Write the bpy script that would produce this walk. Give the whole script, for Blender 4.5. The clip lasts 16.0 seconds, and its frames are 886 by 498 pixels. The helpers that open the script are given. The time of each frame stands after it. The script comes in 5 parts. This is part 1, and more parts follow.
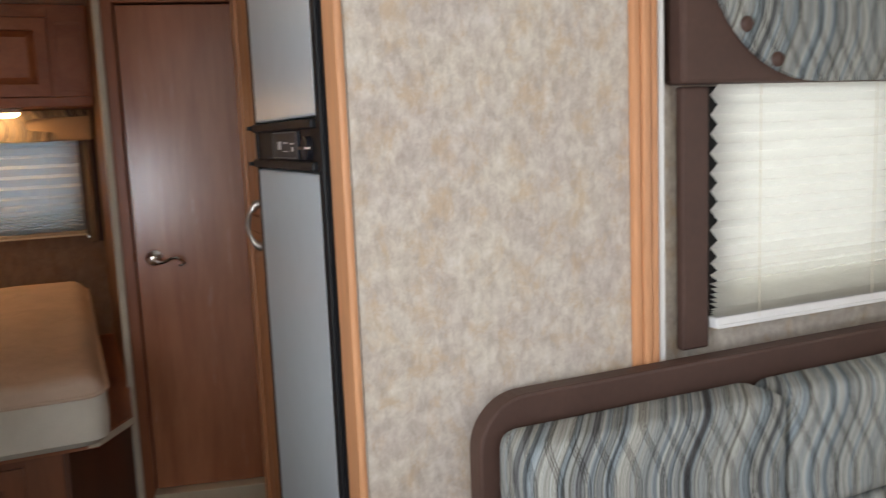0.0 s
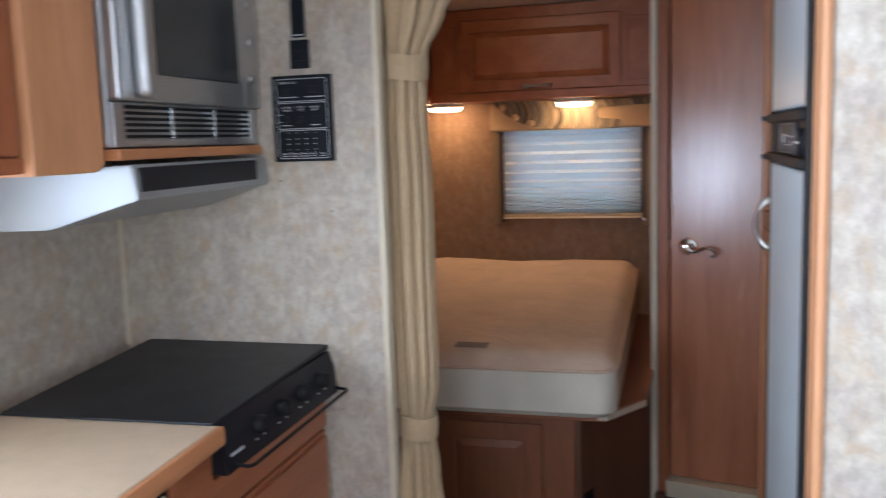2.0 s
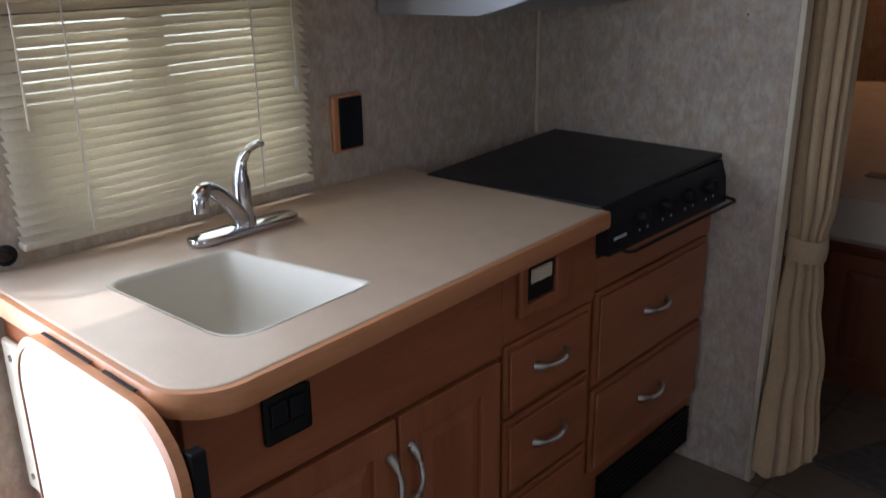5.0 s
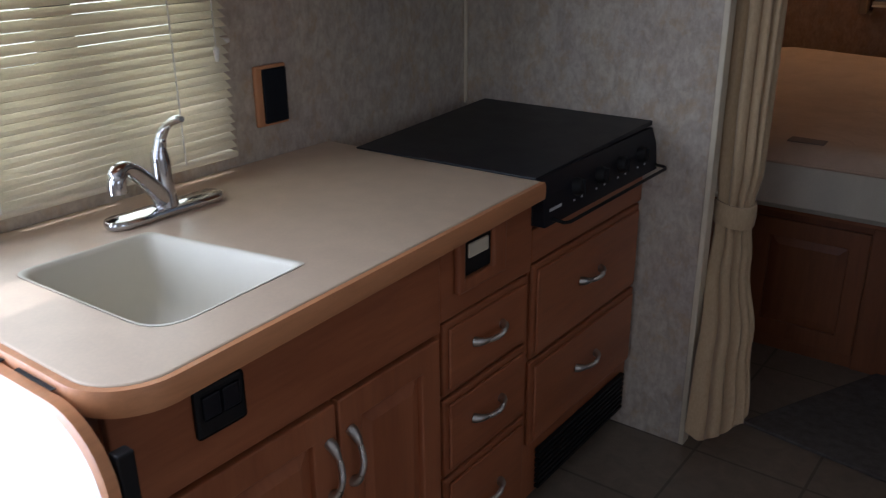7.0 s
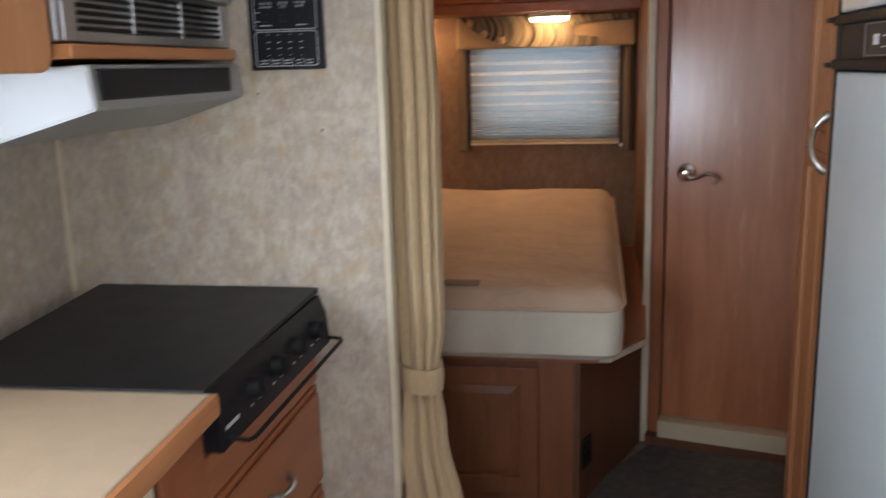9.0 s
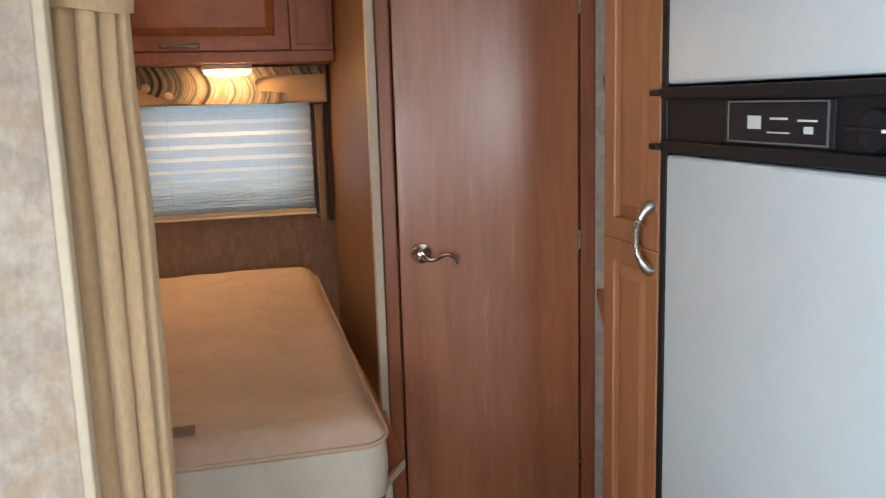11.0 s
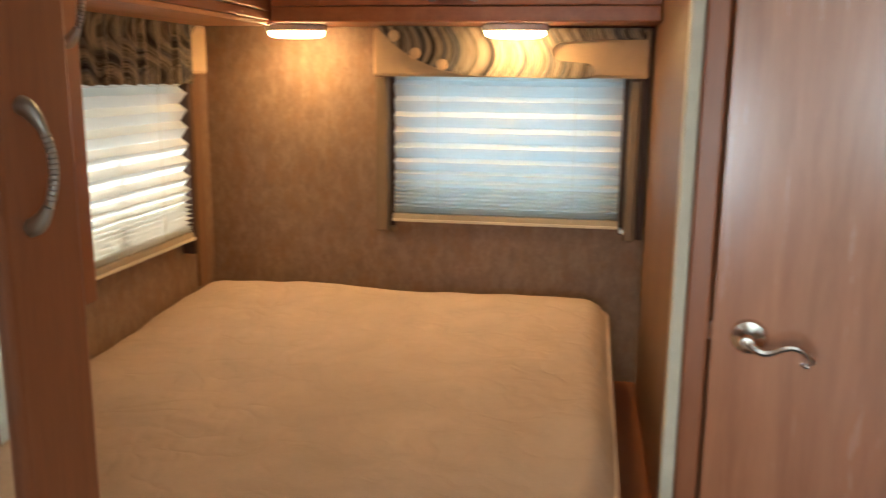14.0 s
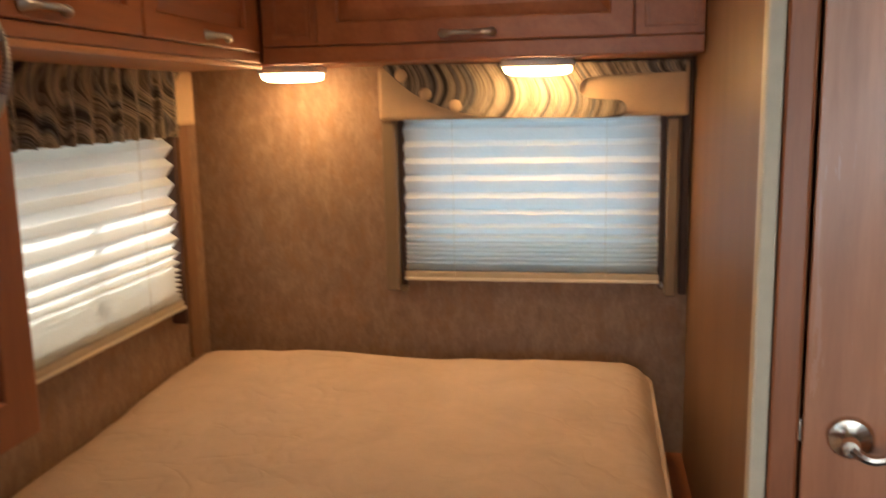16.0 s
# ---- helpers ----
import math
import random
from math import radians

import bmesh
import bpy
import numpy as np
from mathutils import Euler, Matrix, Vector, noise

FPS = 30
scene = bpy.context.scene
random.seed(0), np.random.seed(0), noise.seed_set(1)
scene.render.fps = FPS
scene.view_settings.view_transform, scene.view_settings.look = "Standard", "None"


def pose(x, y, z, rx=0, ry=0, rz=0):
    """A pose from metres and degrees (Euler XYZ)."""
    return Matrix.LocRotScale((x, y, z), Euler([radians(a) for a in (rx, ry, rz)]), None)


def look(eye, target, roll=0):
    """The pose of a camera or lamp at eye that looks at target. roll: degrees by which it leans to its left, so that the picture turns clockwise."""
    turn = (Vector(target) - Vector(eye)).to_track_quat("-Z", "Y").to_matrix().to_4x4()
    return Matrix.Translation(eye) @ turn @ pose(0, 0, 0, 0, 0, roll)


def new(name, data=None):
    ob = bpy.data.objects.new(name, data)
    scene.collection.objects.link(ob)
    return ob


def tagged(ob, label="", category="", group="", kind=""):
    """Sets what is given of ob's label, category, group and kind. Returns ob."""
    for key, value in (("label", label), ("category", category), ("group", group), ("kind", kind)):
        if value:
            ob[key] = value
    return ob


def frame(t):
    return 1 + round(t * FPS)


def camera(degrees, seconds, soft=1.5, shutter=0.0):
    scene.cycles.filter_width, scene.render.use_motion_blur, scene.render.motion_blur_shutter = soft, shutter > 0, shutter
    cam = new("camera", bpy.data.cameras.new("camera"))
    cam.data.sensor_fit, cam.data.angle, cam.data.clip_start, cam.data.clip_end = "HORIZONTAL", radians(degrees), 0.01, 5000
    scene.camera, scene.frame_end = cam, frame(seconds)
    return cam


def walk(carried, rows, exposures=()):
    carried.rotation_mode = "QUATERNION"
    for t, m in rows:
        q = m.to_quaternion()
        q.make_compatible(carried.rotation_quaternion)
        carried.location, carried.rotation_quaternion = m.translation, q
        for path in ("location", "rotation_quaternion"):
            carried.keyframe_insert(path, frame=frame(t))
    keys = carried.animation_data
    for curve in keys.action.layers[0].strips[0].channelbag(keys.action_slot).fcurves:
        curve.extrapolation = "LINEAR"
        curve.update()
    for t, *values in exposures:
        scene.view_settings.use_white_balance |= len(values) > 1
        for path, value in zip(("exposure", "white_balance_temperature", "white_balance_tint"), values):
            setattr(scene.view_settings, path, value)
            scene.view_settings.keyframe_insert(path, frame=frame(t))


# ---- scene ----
cam = camera(55.2, 16.0, 1.2, 0.5)
PATH = [
    (0, (1.011, 0.059, 1.427), (1.823, 1.867, 1.157), -2.4),
    (0.5, (1.123, 0.017, 1.429), (1.63, 1.929, 1.134), -2.9),
    (1, (1.194, 0.06, 1.42), (1.403, 2.027, 1.128), -2.4),
    (1.5, (1.236, 0.121, 1.424), (1.087, 2.098, 1.16), -2.0),
    (2, (1.258, 0.109, 1.434), (0.735, 2.022, 1.179), -1.9),
    (2.3, (1.269, 0.093, 1.444), (0.565, 1.949, 1.199), -1.0),
    (2.5, (1.294, 0.081, 1.447), (0.432, 1.871, 1.218), -0.9),
    (3, (1.32, 0.065, 1.432), (0.164, 1.681, 1.206), -1.5),
    (3.5, (1.308, 0.04, 1.442), (0.025, 1.551, 1.182), -0.8),
    (4, (1.303, 0.029, 1.431), (-0.056, 1.457, 1.094), -0.9),
    (4.5, (1.308, 0.027, 1.411), (-0.015, 1.448, 0.931), -0.5),
    (4.6, (1.324, 0.028, 1.411), (0.006, 1.436, 0.88), -0.3),
    (5, (1.311, 0.032, 1.411), (0.033, 1.424, 0.755), -0.8),
    (5.2, (1.307, 0.019, 1.414), (0.05, 1.41, 0.717), -1.2),
    (7.5, (1.227, 0.1, 1.394), (0.179, 1.651, 0.692), -0.5),
    (8, (1.137, 0.173, 1.381), (0.274, 1.873, 0.774), -1.0),
    (8.5, (1.059, 0.231, 1.386), (0.457, 2.064, 0.86), -0.4),
    (9, (0.993, 0.356, 1.387), (0.648, 2.281, 0.969), -1.6),
    (9.5, (0.92, 0.48, 1.416), (0.862, 2.444, 1.047), -1.6),
    (10, (0.837, 0.607, 1.439), (1.026, 2.571, 1.109), -1.5),
    (12.3, (0.737, 1.506, 1.46), (1.352, 3.375, 1.1), -1.1),
    (12.5, (0.731, 1.596, 1.458), (1.349, 3.465, 1.107), -0.9),
    (13, (0.774, 1.715, 1.462), (1.24, 3.624, 1.091), -1.2),
    (13.5, (0.918, 1.776, 1.473), (1.002, 3.741, 1.115), 0.9),
    (14, (1.01, 1.819, 1.468), (0.686, 3.752, 1.068), 0.6),
    (14.5, (1.005, 1.9, 1.47), (0.527, 3.805, 1.094), -0.7),
    (15, (0.976, 1.97, 1.487), (0.441, 3.873, 1.18), -1.2),
    (15.5, (0.959, 2.014, 1.517), (0.457, 3.935, 1.275), -1.5),
    (16, (0.937, 2.097, 1.51), (0.591, 4.037, 1.17), -1.2),
]
walk(cam, [(t, look(eye, target, roll)) for t, eye, target, roll in PATH],
     [(0, -0.12, 6550, 16), (1.0, 0.07, 6050, 14), (1.5, 0.3, 5800, 14), (2.0, 0.52, 5600, 14), (2.5, 0.72, 5350, 13), (3.0, 0.52, 5300, 15), (3.5, 0.0, 5350, 18), (4.0, -0.55, 5550, 19), (4.5, -1.05, 5700, 19), (5.0, -1.25, 5750, 19),
      (7.5, -1.2, 5650, 18), (8.0, -0.6, 5900, 16), (8.5, 0.02, 6050, 13), (9.5, 0.54, 6350, 15), (10.0, 0.57, 6450, 17), (12.5, 1.37, 5950, 2), (13.5, 1.3, 6050, 1), (14.5, 1.15, 6150, 3), (15.0, 1.05, 6250, 6), (16.0, 0.97, 6400, 8)])

# ---- world, sun and large lights ----
world = bpy.data.worlds.new("world")
scene.world = world
world.use_nodes = True
wn = world.node_tree
sky = wn.nodes.new("ShaderNodeTexSky")
sky.sky_type, sky.sun_disc = "NISHITA", False
sky.sun_elevation, sky.sun_rotation = radians(60), radians(228)
wn.links.new(sky.outputs[0], wn.nodes["Background"].inputs[0])
wn.nodes["Background"].inputs[1].default_value = 0.11


def sun_lamp():
    d = bpy.data.lights.new("sun", "SUN")
    d.energy, d.angle, d.color = 4.2, radians(0.5), (1.0, 0.95, 0.88)
    ob = new("sun", d)
    ob.matrix_basis = look((0, 0, 0), (0.37, 0.33, -0.87))


def area_lamp(name, eye, target, sx, sy, watts, color=(1, 1, 1)):
    d = bpy.data.lights.new(name, "AREA")
    d.shape, d.size, d.size_y, d.energy, d.color = "RECTANGLE", sx, sy, watts, color
    ob = new(name, d)
    ob.matrix_basis = look(eye, target)


sun_lamp()
area_lamp("windshield_daylight", (1.0, -2.28, 1.35), (1.0, 0, 1.2), 0.95, 0.75, 15, (0.86, 0.94, 1.0))
area_lamp("entry_daylight", (-0.24, 0.0, 1.05), (2, 0.0, 0.95), 0.66, 1.6, 94, (0.84, 0.93, 1.0))
area_lamp("slide_daylight", (3.06, 0.1, 1.3), (0, 0.1, 1.1), 1.2, 0.55, 6.5, (0.9, 0.96, 1.0))
area_lamp("rear_window_daylight", (0.765, 4.515, 1.29), (0.765, 3.5, 1.25), 0.62, 0.48, 1.35, (0.42, 0.70, 1.0))
area_lamp("bed_window_daylight", (-0.295, 3.765, 1.27), (0.7, 3.765, 1.2), 0.80, 0.52, 0.29, (0.90, 0.98, 1.0))
area_lamp("kitchen_window_daylight", (-0.295, 0.895, 1.142), (1, 0.895, 1.142), 0.56, 0.37, 5.6, (0.96, 1.0, 0.82))
area_lamp("dinette_window_daylight", (2.65, 1.670, 1.317), (2.65, 0.7, 1.28), 0.56, 0.62, 3.1, (0.92, 1.0, 0.97))

# ---- materials ----


def mat(name, base, rough=0.5, metal=0.0, spec=0.5):
    m = bpy.data.materials.new(name)
    m.use_nodes = True
    b = m.node_tree.nodes["Principled BSDF"]
    b.inputs["Base Color"].default_value = (*base, 1)
    b.inputs["Roughness"].default_value = rough
    b.inputs["Metallic"].default_value = metal
    b.inputs["Specular IOR Level"].default_value = spec
    return m, m.node_tree, b


def coords(nt, scale, rot=(0, 0, 0)):
    tc = nt.nodes.new("ShaderNodeNewGeometry")
    mp = nt.nodes.new("ShaderNodeMapping")
    mp.inputs["Scale"].default_value = scale
    mp.inputs["Rotation"].default_value = rot
    nt.links.new(tc.outputs["Position"], mp.inputs[0])
    return mp.outputs[0]


def tex_noise(nt, vec, scale, detail=4, rough=0.55, distort=0.0):
    n = nt.nodes.new("ShaderNodeTexNoise")
    n.inputs["Scale"].default_value, n.inputs["Detail"].default_value = scale, detail
    n.inputs["Roughness"].default_value, n.inputs["Distortion"].default_value = rough, distort
    nt.links.new(vec, n.inputs["Vector"])
    return n.outputs[0]


def ramp(nt, fac, stops):
    r = nt.nodes.new("ShaderNodeValToRGB")
    e = r.color_ramp.elements
    while len(e) < len(stops):
        e.new(0.5)
    for k, (p, c) in zip(e, stops):
        k.position, k.color = p, (*c, 1)
    nt.links.new(fac, r.inputs[0])
    return r.outputs[0]


def mix(nt, a, b, fac=0.5, mode="MIX"):
    n = nt.nodes.new("ShaderNodeMixRGB")
    n.blend_type = mode
    for sock, v in ((n.inputs[0], fac), (n.inputs[1], a), (n.inputs[2], b)):
        if isinstance(v, (int, float)):
            sock.default_value = v
        elif isinstance(v, tuple):
            sock.default_value = (*v, 1)
        else:
            nt.links.new(v, sock)
    return n.outputs[0]


def bump(nt, b, height, strength=0.2, dist=0.005):
    n = nt.nodes.new("ShaderNodeBump")
    n.inputs["Strength"].default_value, n.inputs["Distance"].default_value = strength, dist
    nt.links.new(height, n.inputs["Height"])
    nt.links.new(n.outputs[0], b.inputs["Normal"])


def ranged(nt, fac, lo, hi):
    n = nt.nodes.new("ShaderNodeMapRange")
    n.inputs[3].default_value, n.inputs[4].default_value = lo, hi
    nt.links.new(fac, n.inputs[0])
    return n.outputs[0]


def wood(name, dark, light, rough=0.38, grain=(9, 9, 0.9)):
    """Stained cabinet wood, its grain upright unless turned."""
    m, nt, b = mat(name, light, rough)
    oi = nt.nodes.new("ShaderNodeObjectInfo")
    v = coords(nt, grain)
    add = nt.nodes.new("ShaderNodeVectorMath")
    nt.links.new(v, add.inputs[0])
    sc = nt.nodes.new("ShaderNodeVectorMath")
    sc.operation = "SCALE"
    sc.inputs[0].default_value = (17, 11, 5)
    nt.links.new(oi.outputs["Random"], sc.inputs["Scale"])
    nt.links.new(sc.outputs[0], add.inputs[1])
    broad = tex_noise(nt, add.outputs[0], 0.9, 3, 0.5, 1.2)
    fine = tex_noise(nt, add.outputs[0], 9, 5, 0.65, 0.4)
    c1 = ramp(nt, broad, [(0.28, dark), (0.72, light)])
    c2 = ramp(nt, fine, [(0.35, tuple(0.62 * c for c in light)), (0.6, light)])
    nt.links.new(mix(nt, c1, c2, 0.32), b.inputs["Base Color"])
    nt.links.new(ranged(nt, fine, rough - 0.07, rough + 0.12), b.inputs["Roughness"])
    bump(nt, b, fine, 0.06, 0.002)
    return m


CHERRY = wood("cherry_wood", (0.25, 0.074, 0.030), (0.41, 0.146, 0.061), 0.36)
CHERRY_H = wood("cherry_wood_across", (0.25, 0.074, 0.030), (0.41, 0.146, 0.061), 0.36, (9, 0.9, 9))
DOORWOOD = wood("door_veneer", (0.34, 0.118, 0.053), (0.56, 0.22, 0.104), 0.22, (5, 5, 0.5))
DOORWOOD.node_tree.nodes["Principled BSDF"].inputs["Coat Weight"].default_value = 0.75
DOORWOOD.node_tree.nodes["Principled BSDF"].inputs["Coat Roughness"].default_value = 0.24
MAPLE = wood("honey_trim", (0.52, 0.22, 0.09), (0.66, 0.33, 0.16), 0.42)
PANTRY = wood("pantry_wood", (0.31, 0.12, 0.045), (0.41, 0.18, 0.077), 0.42)
MAPLE_H = wood("honey_edge", (0.47, 0.19, 0.075), (0.60, 0.27, 0.12), 0.42, (9, 0.9, 9))
PANELWOOD = wood("bed_panel_veneer", (0.19, 0.095, 0.05), (0.275, 0.148, 0.078), 0.45)
# the cherry at about 0.7, the shadow on the bed front put into its colour
CHERRY_SHADED = wood("cherry_wood_shaded", (0.17, 0.055, 0.024), (0.28, 0.10, 0.042), 0.42)
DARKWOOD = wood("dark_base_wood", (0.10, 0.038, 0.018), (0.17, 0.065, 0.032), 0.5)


def wallpaper_mat(name="mottled_wallpaper", tone=(1, 1, 1), tall=0.78):
    """Printed wallpaper: soft grey and cream clouds, tan blots and short upright flecks."""
    m, nt, b = mat(name, (0.5, 0.46, 0.4), 0.62, 0, 0.35)
    v = coords(nt, (1, 1, tall))
    n1 = tex_noise(nt, v, 34, 4, 0.66, 0.3)
    n2 = tex_noise(nt, coords(nt, (1, 1, 0.42)), 95, 3, 0.65, 0.2)
    n3 = tex_noise(nt, coords(nt, (1, 1, tall), (0.3, 0.2, 0.5)), 22, 4, 0.65, 0.3)
    n4 = tex_noise(nt, coords(nt, (1, 1, 1), (0.1, 0.5, 0.2)), 7, 2, 0.5)
    base = ramp(nt, n1, [(0.3, (0.455, 0.40, 0.36)), (0.46, (0.53, 0.485, 0.44)), (0.58, (0.61, 0.575, 0.52)), (0.7, (0.66, 0.63, 0.60))])
    tan = ramp(nt, n3, [(0.50, (0, 0, 0)), (0.68, (0.75, 0.75, 0.75))])
    c = mix(nt, base, (0.53, 0.415, 0.295), tan)
    c = mix(nt, c, ramp(nt, n4, [(0.35, (0.93, 0.92, 0.93)), (0.65, (1, 1, 0.97))]), 1.0, "MULTIPLY")
    f = ramp(nt, n2, [(0.3, (0.66, 0.64, 0.62)), (0.6, (1.0, 1.0, 1.0))])
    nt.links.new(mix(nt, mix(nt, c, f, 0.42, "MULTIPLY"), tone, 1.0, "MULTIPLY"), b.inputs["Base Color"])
    bump(nt, b, n2, 0.08, 0.0015)
    return m


PAPER = wallpaper_mat("mottled_wallpaper", (1.0, 0.965, 0.91))
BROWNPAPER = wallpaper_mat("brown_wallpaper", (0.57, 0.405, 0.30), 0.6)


def plain(name, base, rough=0.5, metal=0.0, vary=0.12, scale=30, bumpy=0.05, spec=0.5):
    m, nt, b = mat(name, base, rough, metal, spec)
    n = tex_noise(nt, coords(nt, (1, 1, 1)), scale, 4, 0.6)
    big = tex_noise(nt, coords(nt, (1, 1, 1)), scale * 0.13, 2, 0.5)
    lo = tuple(c * (1 - vary) for c in base)
    hi = tuple(min(1, c * (1 + vary * 0.6)) for c in base)
    nt.links.new(mix(nt, ramp(nt, n, [(0.3, lo), (0.7, hi)]), ramp(nt, big, [(0.3, lo), (0.7, hi)])), b.inputs["Base Color"])
    nt.links.new(ranged(nt, n, max(0.02, rough - 0.06), rough + 0.08), b.inputs["Roughness"])
    if bumpy:
        bump(nt, b, n, bumpy, 0.002)
    return m


CREAM = plain("cream_trim_paint", (0.71, 0.63, 0.48), 0.45)
WHITE = plain("white_plastic", (0.80, 0.79, 0.76), 0.35, 0, 0.04)
LAMINATE = plain("white_laminate", (0.47, 0.47, 0.46), 0.4, 0, 0.03)
CEIL = plain("ceiling_vinyl", (0.68, 0.65, 0.60), 0.7)
COUNTER = plain("beige_solid_counter", (0.62, 0.485, 0.355), 0.36, 0, 0.09, 160, 0.02)
SINKMAT = plain("almond_sink", (0.66, 0.62, 0.51), 0.42, 0, 0.04)
BLACK = plain("black_plastic", (0.013, 0.013, 0.014), 0.5, 0, 0.2, 30, 0.03, 0.22)
BLACKGLOSS = plain("black_enamel", (0.012, 0.013, 0.018), 0.40, 0, 0.1, 15, 0, 0.25)
DARKGLASS = plain("microwave_glass", (0.035, 0.04, 0.045), 0.16, 0, 0.1, 20, 0)
NAVY = plain("monitor_panel_plastic", (0.011, 0.014, 0.019), 0.5, 0, 0.15, 30, 0.03, 0.2)
GREYPRINT = plain("grey_print", (0.60, 0.62, 0.64), 0.5, 0, 0.05)
DIMPRINT = plain("dim_grey_print", (0.13, 0.135, 0.14), 0.5, 0, 0.05)
BROWNTRIM = plain("brown_vinyl_board", (0.080, 0.043, 0.032), 0.55, 0, 0.18, 60, 0.12, 0.35)
TANBOARD = plain("tan_padded_board", (0.55, 0.38, 0.22), 0.75, 0, 0.1, 200, 0.15)
RUG = plain("black_brown_carpet", (0.13, 0.12, 0.112), 0.95, 0, 0.4, 320, 0.6, 0.1)
CARPETSTEP = plain("pale_step_board", (0.62, 0.52, 0.36), 0.55, 0, 0.08)
GRASS = plain("outside_ground", (0.16, 0.17, 0.11), 0.95, 0, 0.3, 0.6, 0)
SHELL = plain("coach_skin", (0.7, 0.7, 0.68), 0.5, 0, 0.05)


def vinyl_floor():
    m, nt, b = mat("vinyl_floor", (0.36, 0.30, 0.23), 0.4)
    v = coords(nt, (1, 1, 1))
    br = nt.nodes.new("ShaderNodeTexBrick")
    br.offset = 0.0
    br.inputs["Scale"].default_value = 1
    br.inputs["Brick Width"].default_value, br.inputs["Row Height"].default_value = 0.3, 0.3
    br.inputs["Mortar Size"].default_value = 0.004
    br.inputs["Color1"].default_value, br.inputs["Color2"].default_value = (0.24, 0.195, 0.15, 1), (0.21, 0.17, 0.13, 1)
    br.inputs["Mortar"].default_value = (0.13, 0.105, 0.08, 1)
    nt.links.new(v, br.inputs["Vector"])
    n = tex_noise(nt, v, 18, 5, 0.65, 0.8)
    nt.links.new(mix(nt, br.outputs[0], ramp(nt, n, [(0.3, (0.5, 0.5, 0.5)), (0.7, (1, 1, 1))]), 0.5, "MULTIPLY"), b.inputs["Base Color"])
    bump(nt, b, br.outputs["Fac"], -0.15, 0.002)
    return m


VINYL = vinyl_floor()


def brushed(name, base, rough, along):
    m, nt, b = mat(name, base, rough, 1.0)
    n = tex_noise(nt, coords(nt, along), 60, 3, 0.6)
    nt.links.new(ranged(nt, n, rough - 0.06, rough + 0.1), b.inputs["Roughness"])
    nt.links.new(ramp(nt, n, [(0.3, tuple(0.86 * c for c in base)), (0.7, base)]), b.inputs["Base Color"])
    bump(nt, b, n, 0.03, 0.001)
    return m


STEEL = brushed("brushed_steel", (0.62, 0.63, 0.64), 0.36, (12, 0.4, 12))
PULL = plain("satin_nickel_pull", (0.50, 0.47, 0.43), 0.38, 1.0, 0.05, 60, 0)
STEEL_V = plain("fridge_steel_finish", (0.61, 0.69, 0.725), 0.30, 0.18, 0.04, 120, 0.02)
NICKEL = brushed("satin_nickel", (0.66, 0.64, 0.60), 0.24, (4, 4, 4))
SATIN = brushed("polished_nickel", (0.82, 0.79, 0.74), 0.17, (4, 4, 4))
CHROME = brushed("chrome", (0.66, 0.66, 0.68), 0.08, (4, 4, 4))


def mirror_mat():
    m, nt, b = mat("mirror", (0.88, 0.89, 0.88), 0.015, 1.0)
    return m


MIRROR = mirror_mat()


def glass_mat():
    m, nt, b = mat("window_glass", (0.95, 0.97, 0.96), 0.02)
    b.inputs["Transmission Weight"].default_value = 1.0
    b.inputs["IOR"].default_value = 1.45
    return m


GLASS = glass_mat()


def shade_mat(name, col, thru, weave=260):
    m, nt, b = mat(name, col, 0.85, 0, 0.15)
    out = nt.nodes["Material Output"]
    tr = nt.nodes.new("ShaderNodeBsdfTranslucent")
    n = tex_noise(nt, coords(nt, (1, 1, 1)), weave, 3, 0.6)
    c = ramp(nt, n, [(0.3, tuple(0.9 * k for k in col)), (0.7, col)])
    nt.links.new(c, b.inputs["Base Color"])
    nt.links.new(c, tr.inputs["Color"])
    mx = nt.nodes.new("ShaderNodeMixShader")
    mx.inputs[0].default_value = thru
    nt.links.new(b.outputs[0], mx.inputs[1])
    nt.links.new(tr.outputs[0], mx.inputs[2])
    nt.links.new(mx.outputs[0], out.inputs["Surface"])
    return m


SHADE = shade_mat("pleated_shade_cloth", (0.87, 0.85, 0.79), 0.45)
SLAT = shade_mat("cream_blind_slat", (0.85, 0.80, 0.69), 0.5)


def drape_mat():
    m, nt, b = mat("tan_curtain_cloth", (0.47, 0.36, 0.22), 0.9, 0, 0.1)
    n = tex_noise(nt, coords(nt, (1, 1, 0.3)), 240, 3, 0.6)
    n2 = tex_noise(nt, coords(nt, (1, 1, 1)), 9, 3, 0.6)
    c = mix(nt, ramp(nt, n, [(0.3, (0.47, 0.345, 0.205)), (0.7, (0.55, 0.41, 0.255))]), ramp(nt, n2, [(0.3, (0.9, 0.9, 0.9)), (0.7, (1, 1, 1))]), 0.6, "MULTIPLY")
    nt.links.new(c, b.inputs["Base Color"])
    b.inputs["Sheen Weight"].default_value = 0.2
    bump(nt, b, n, 0.06, 0.001)
    return m


DRAPE = drape_mat()


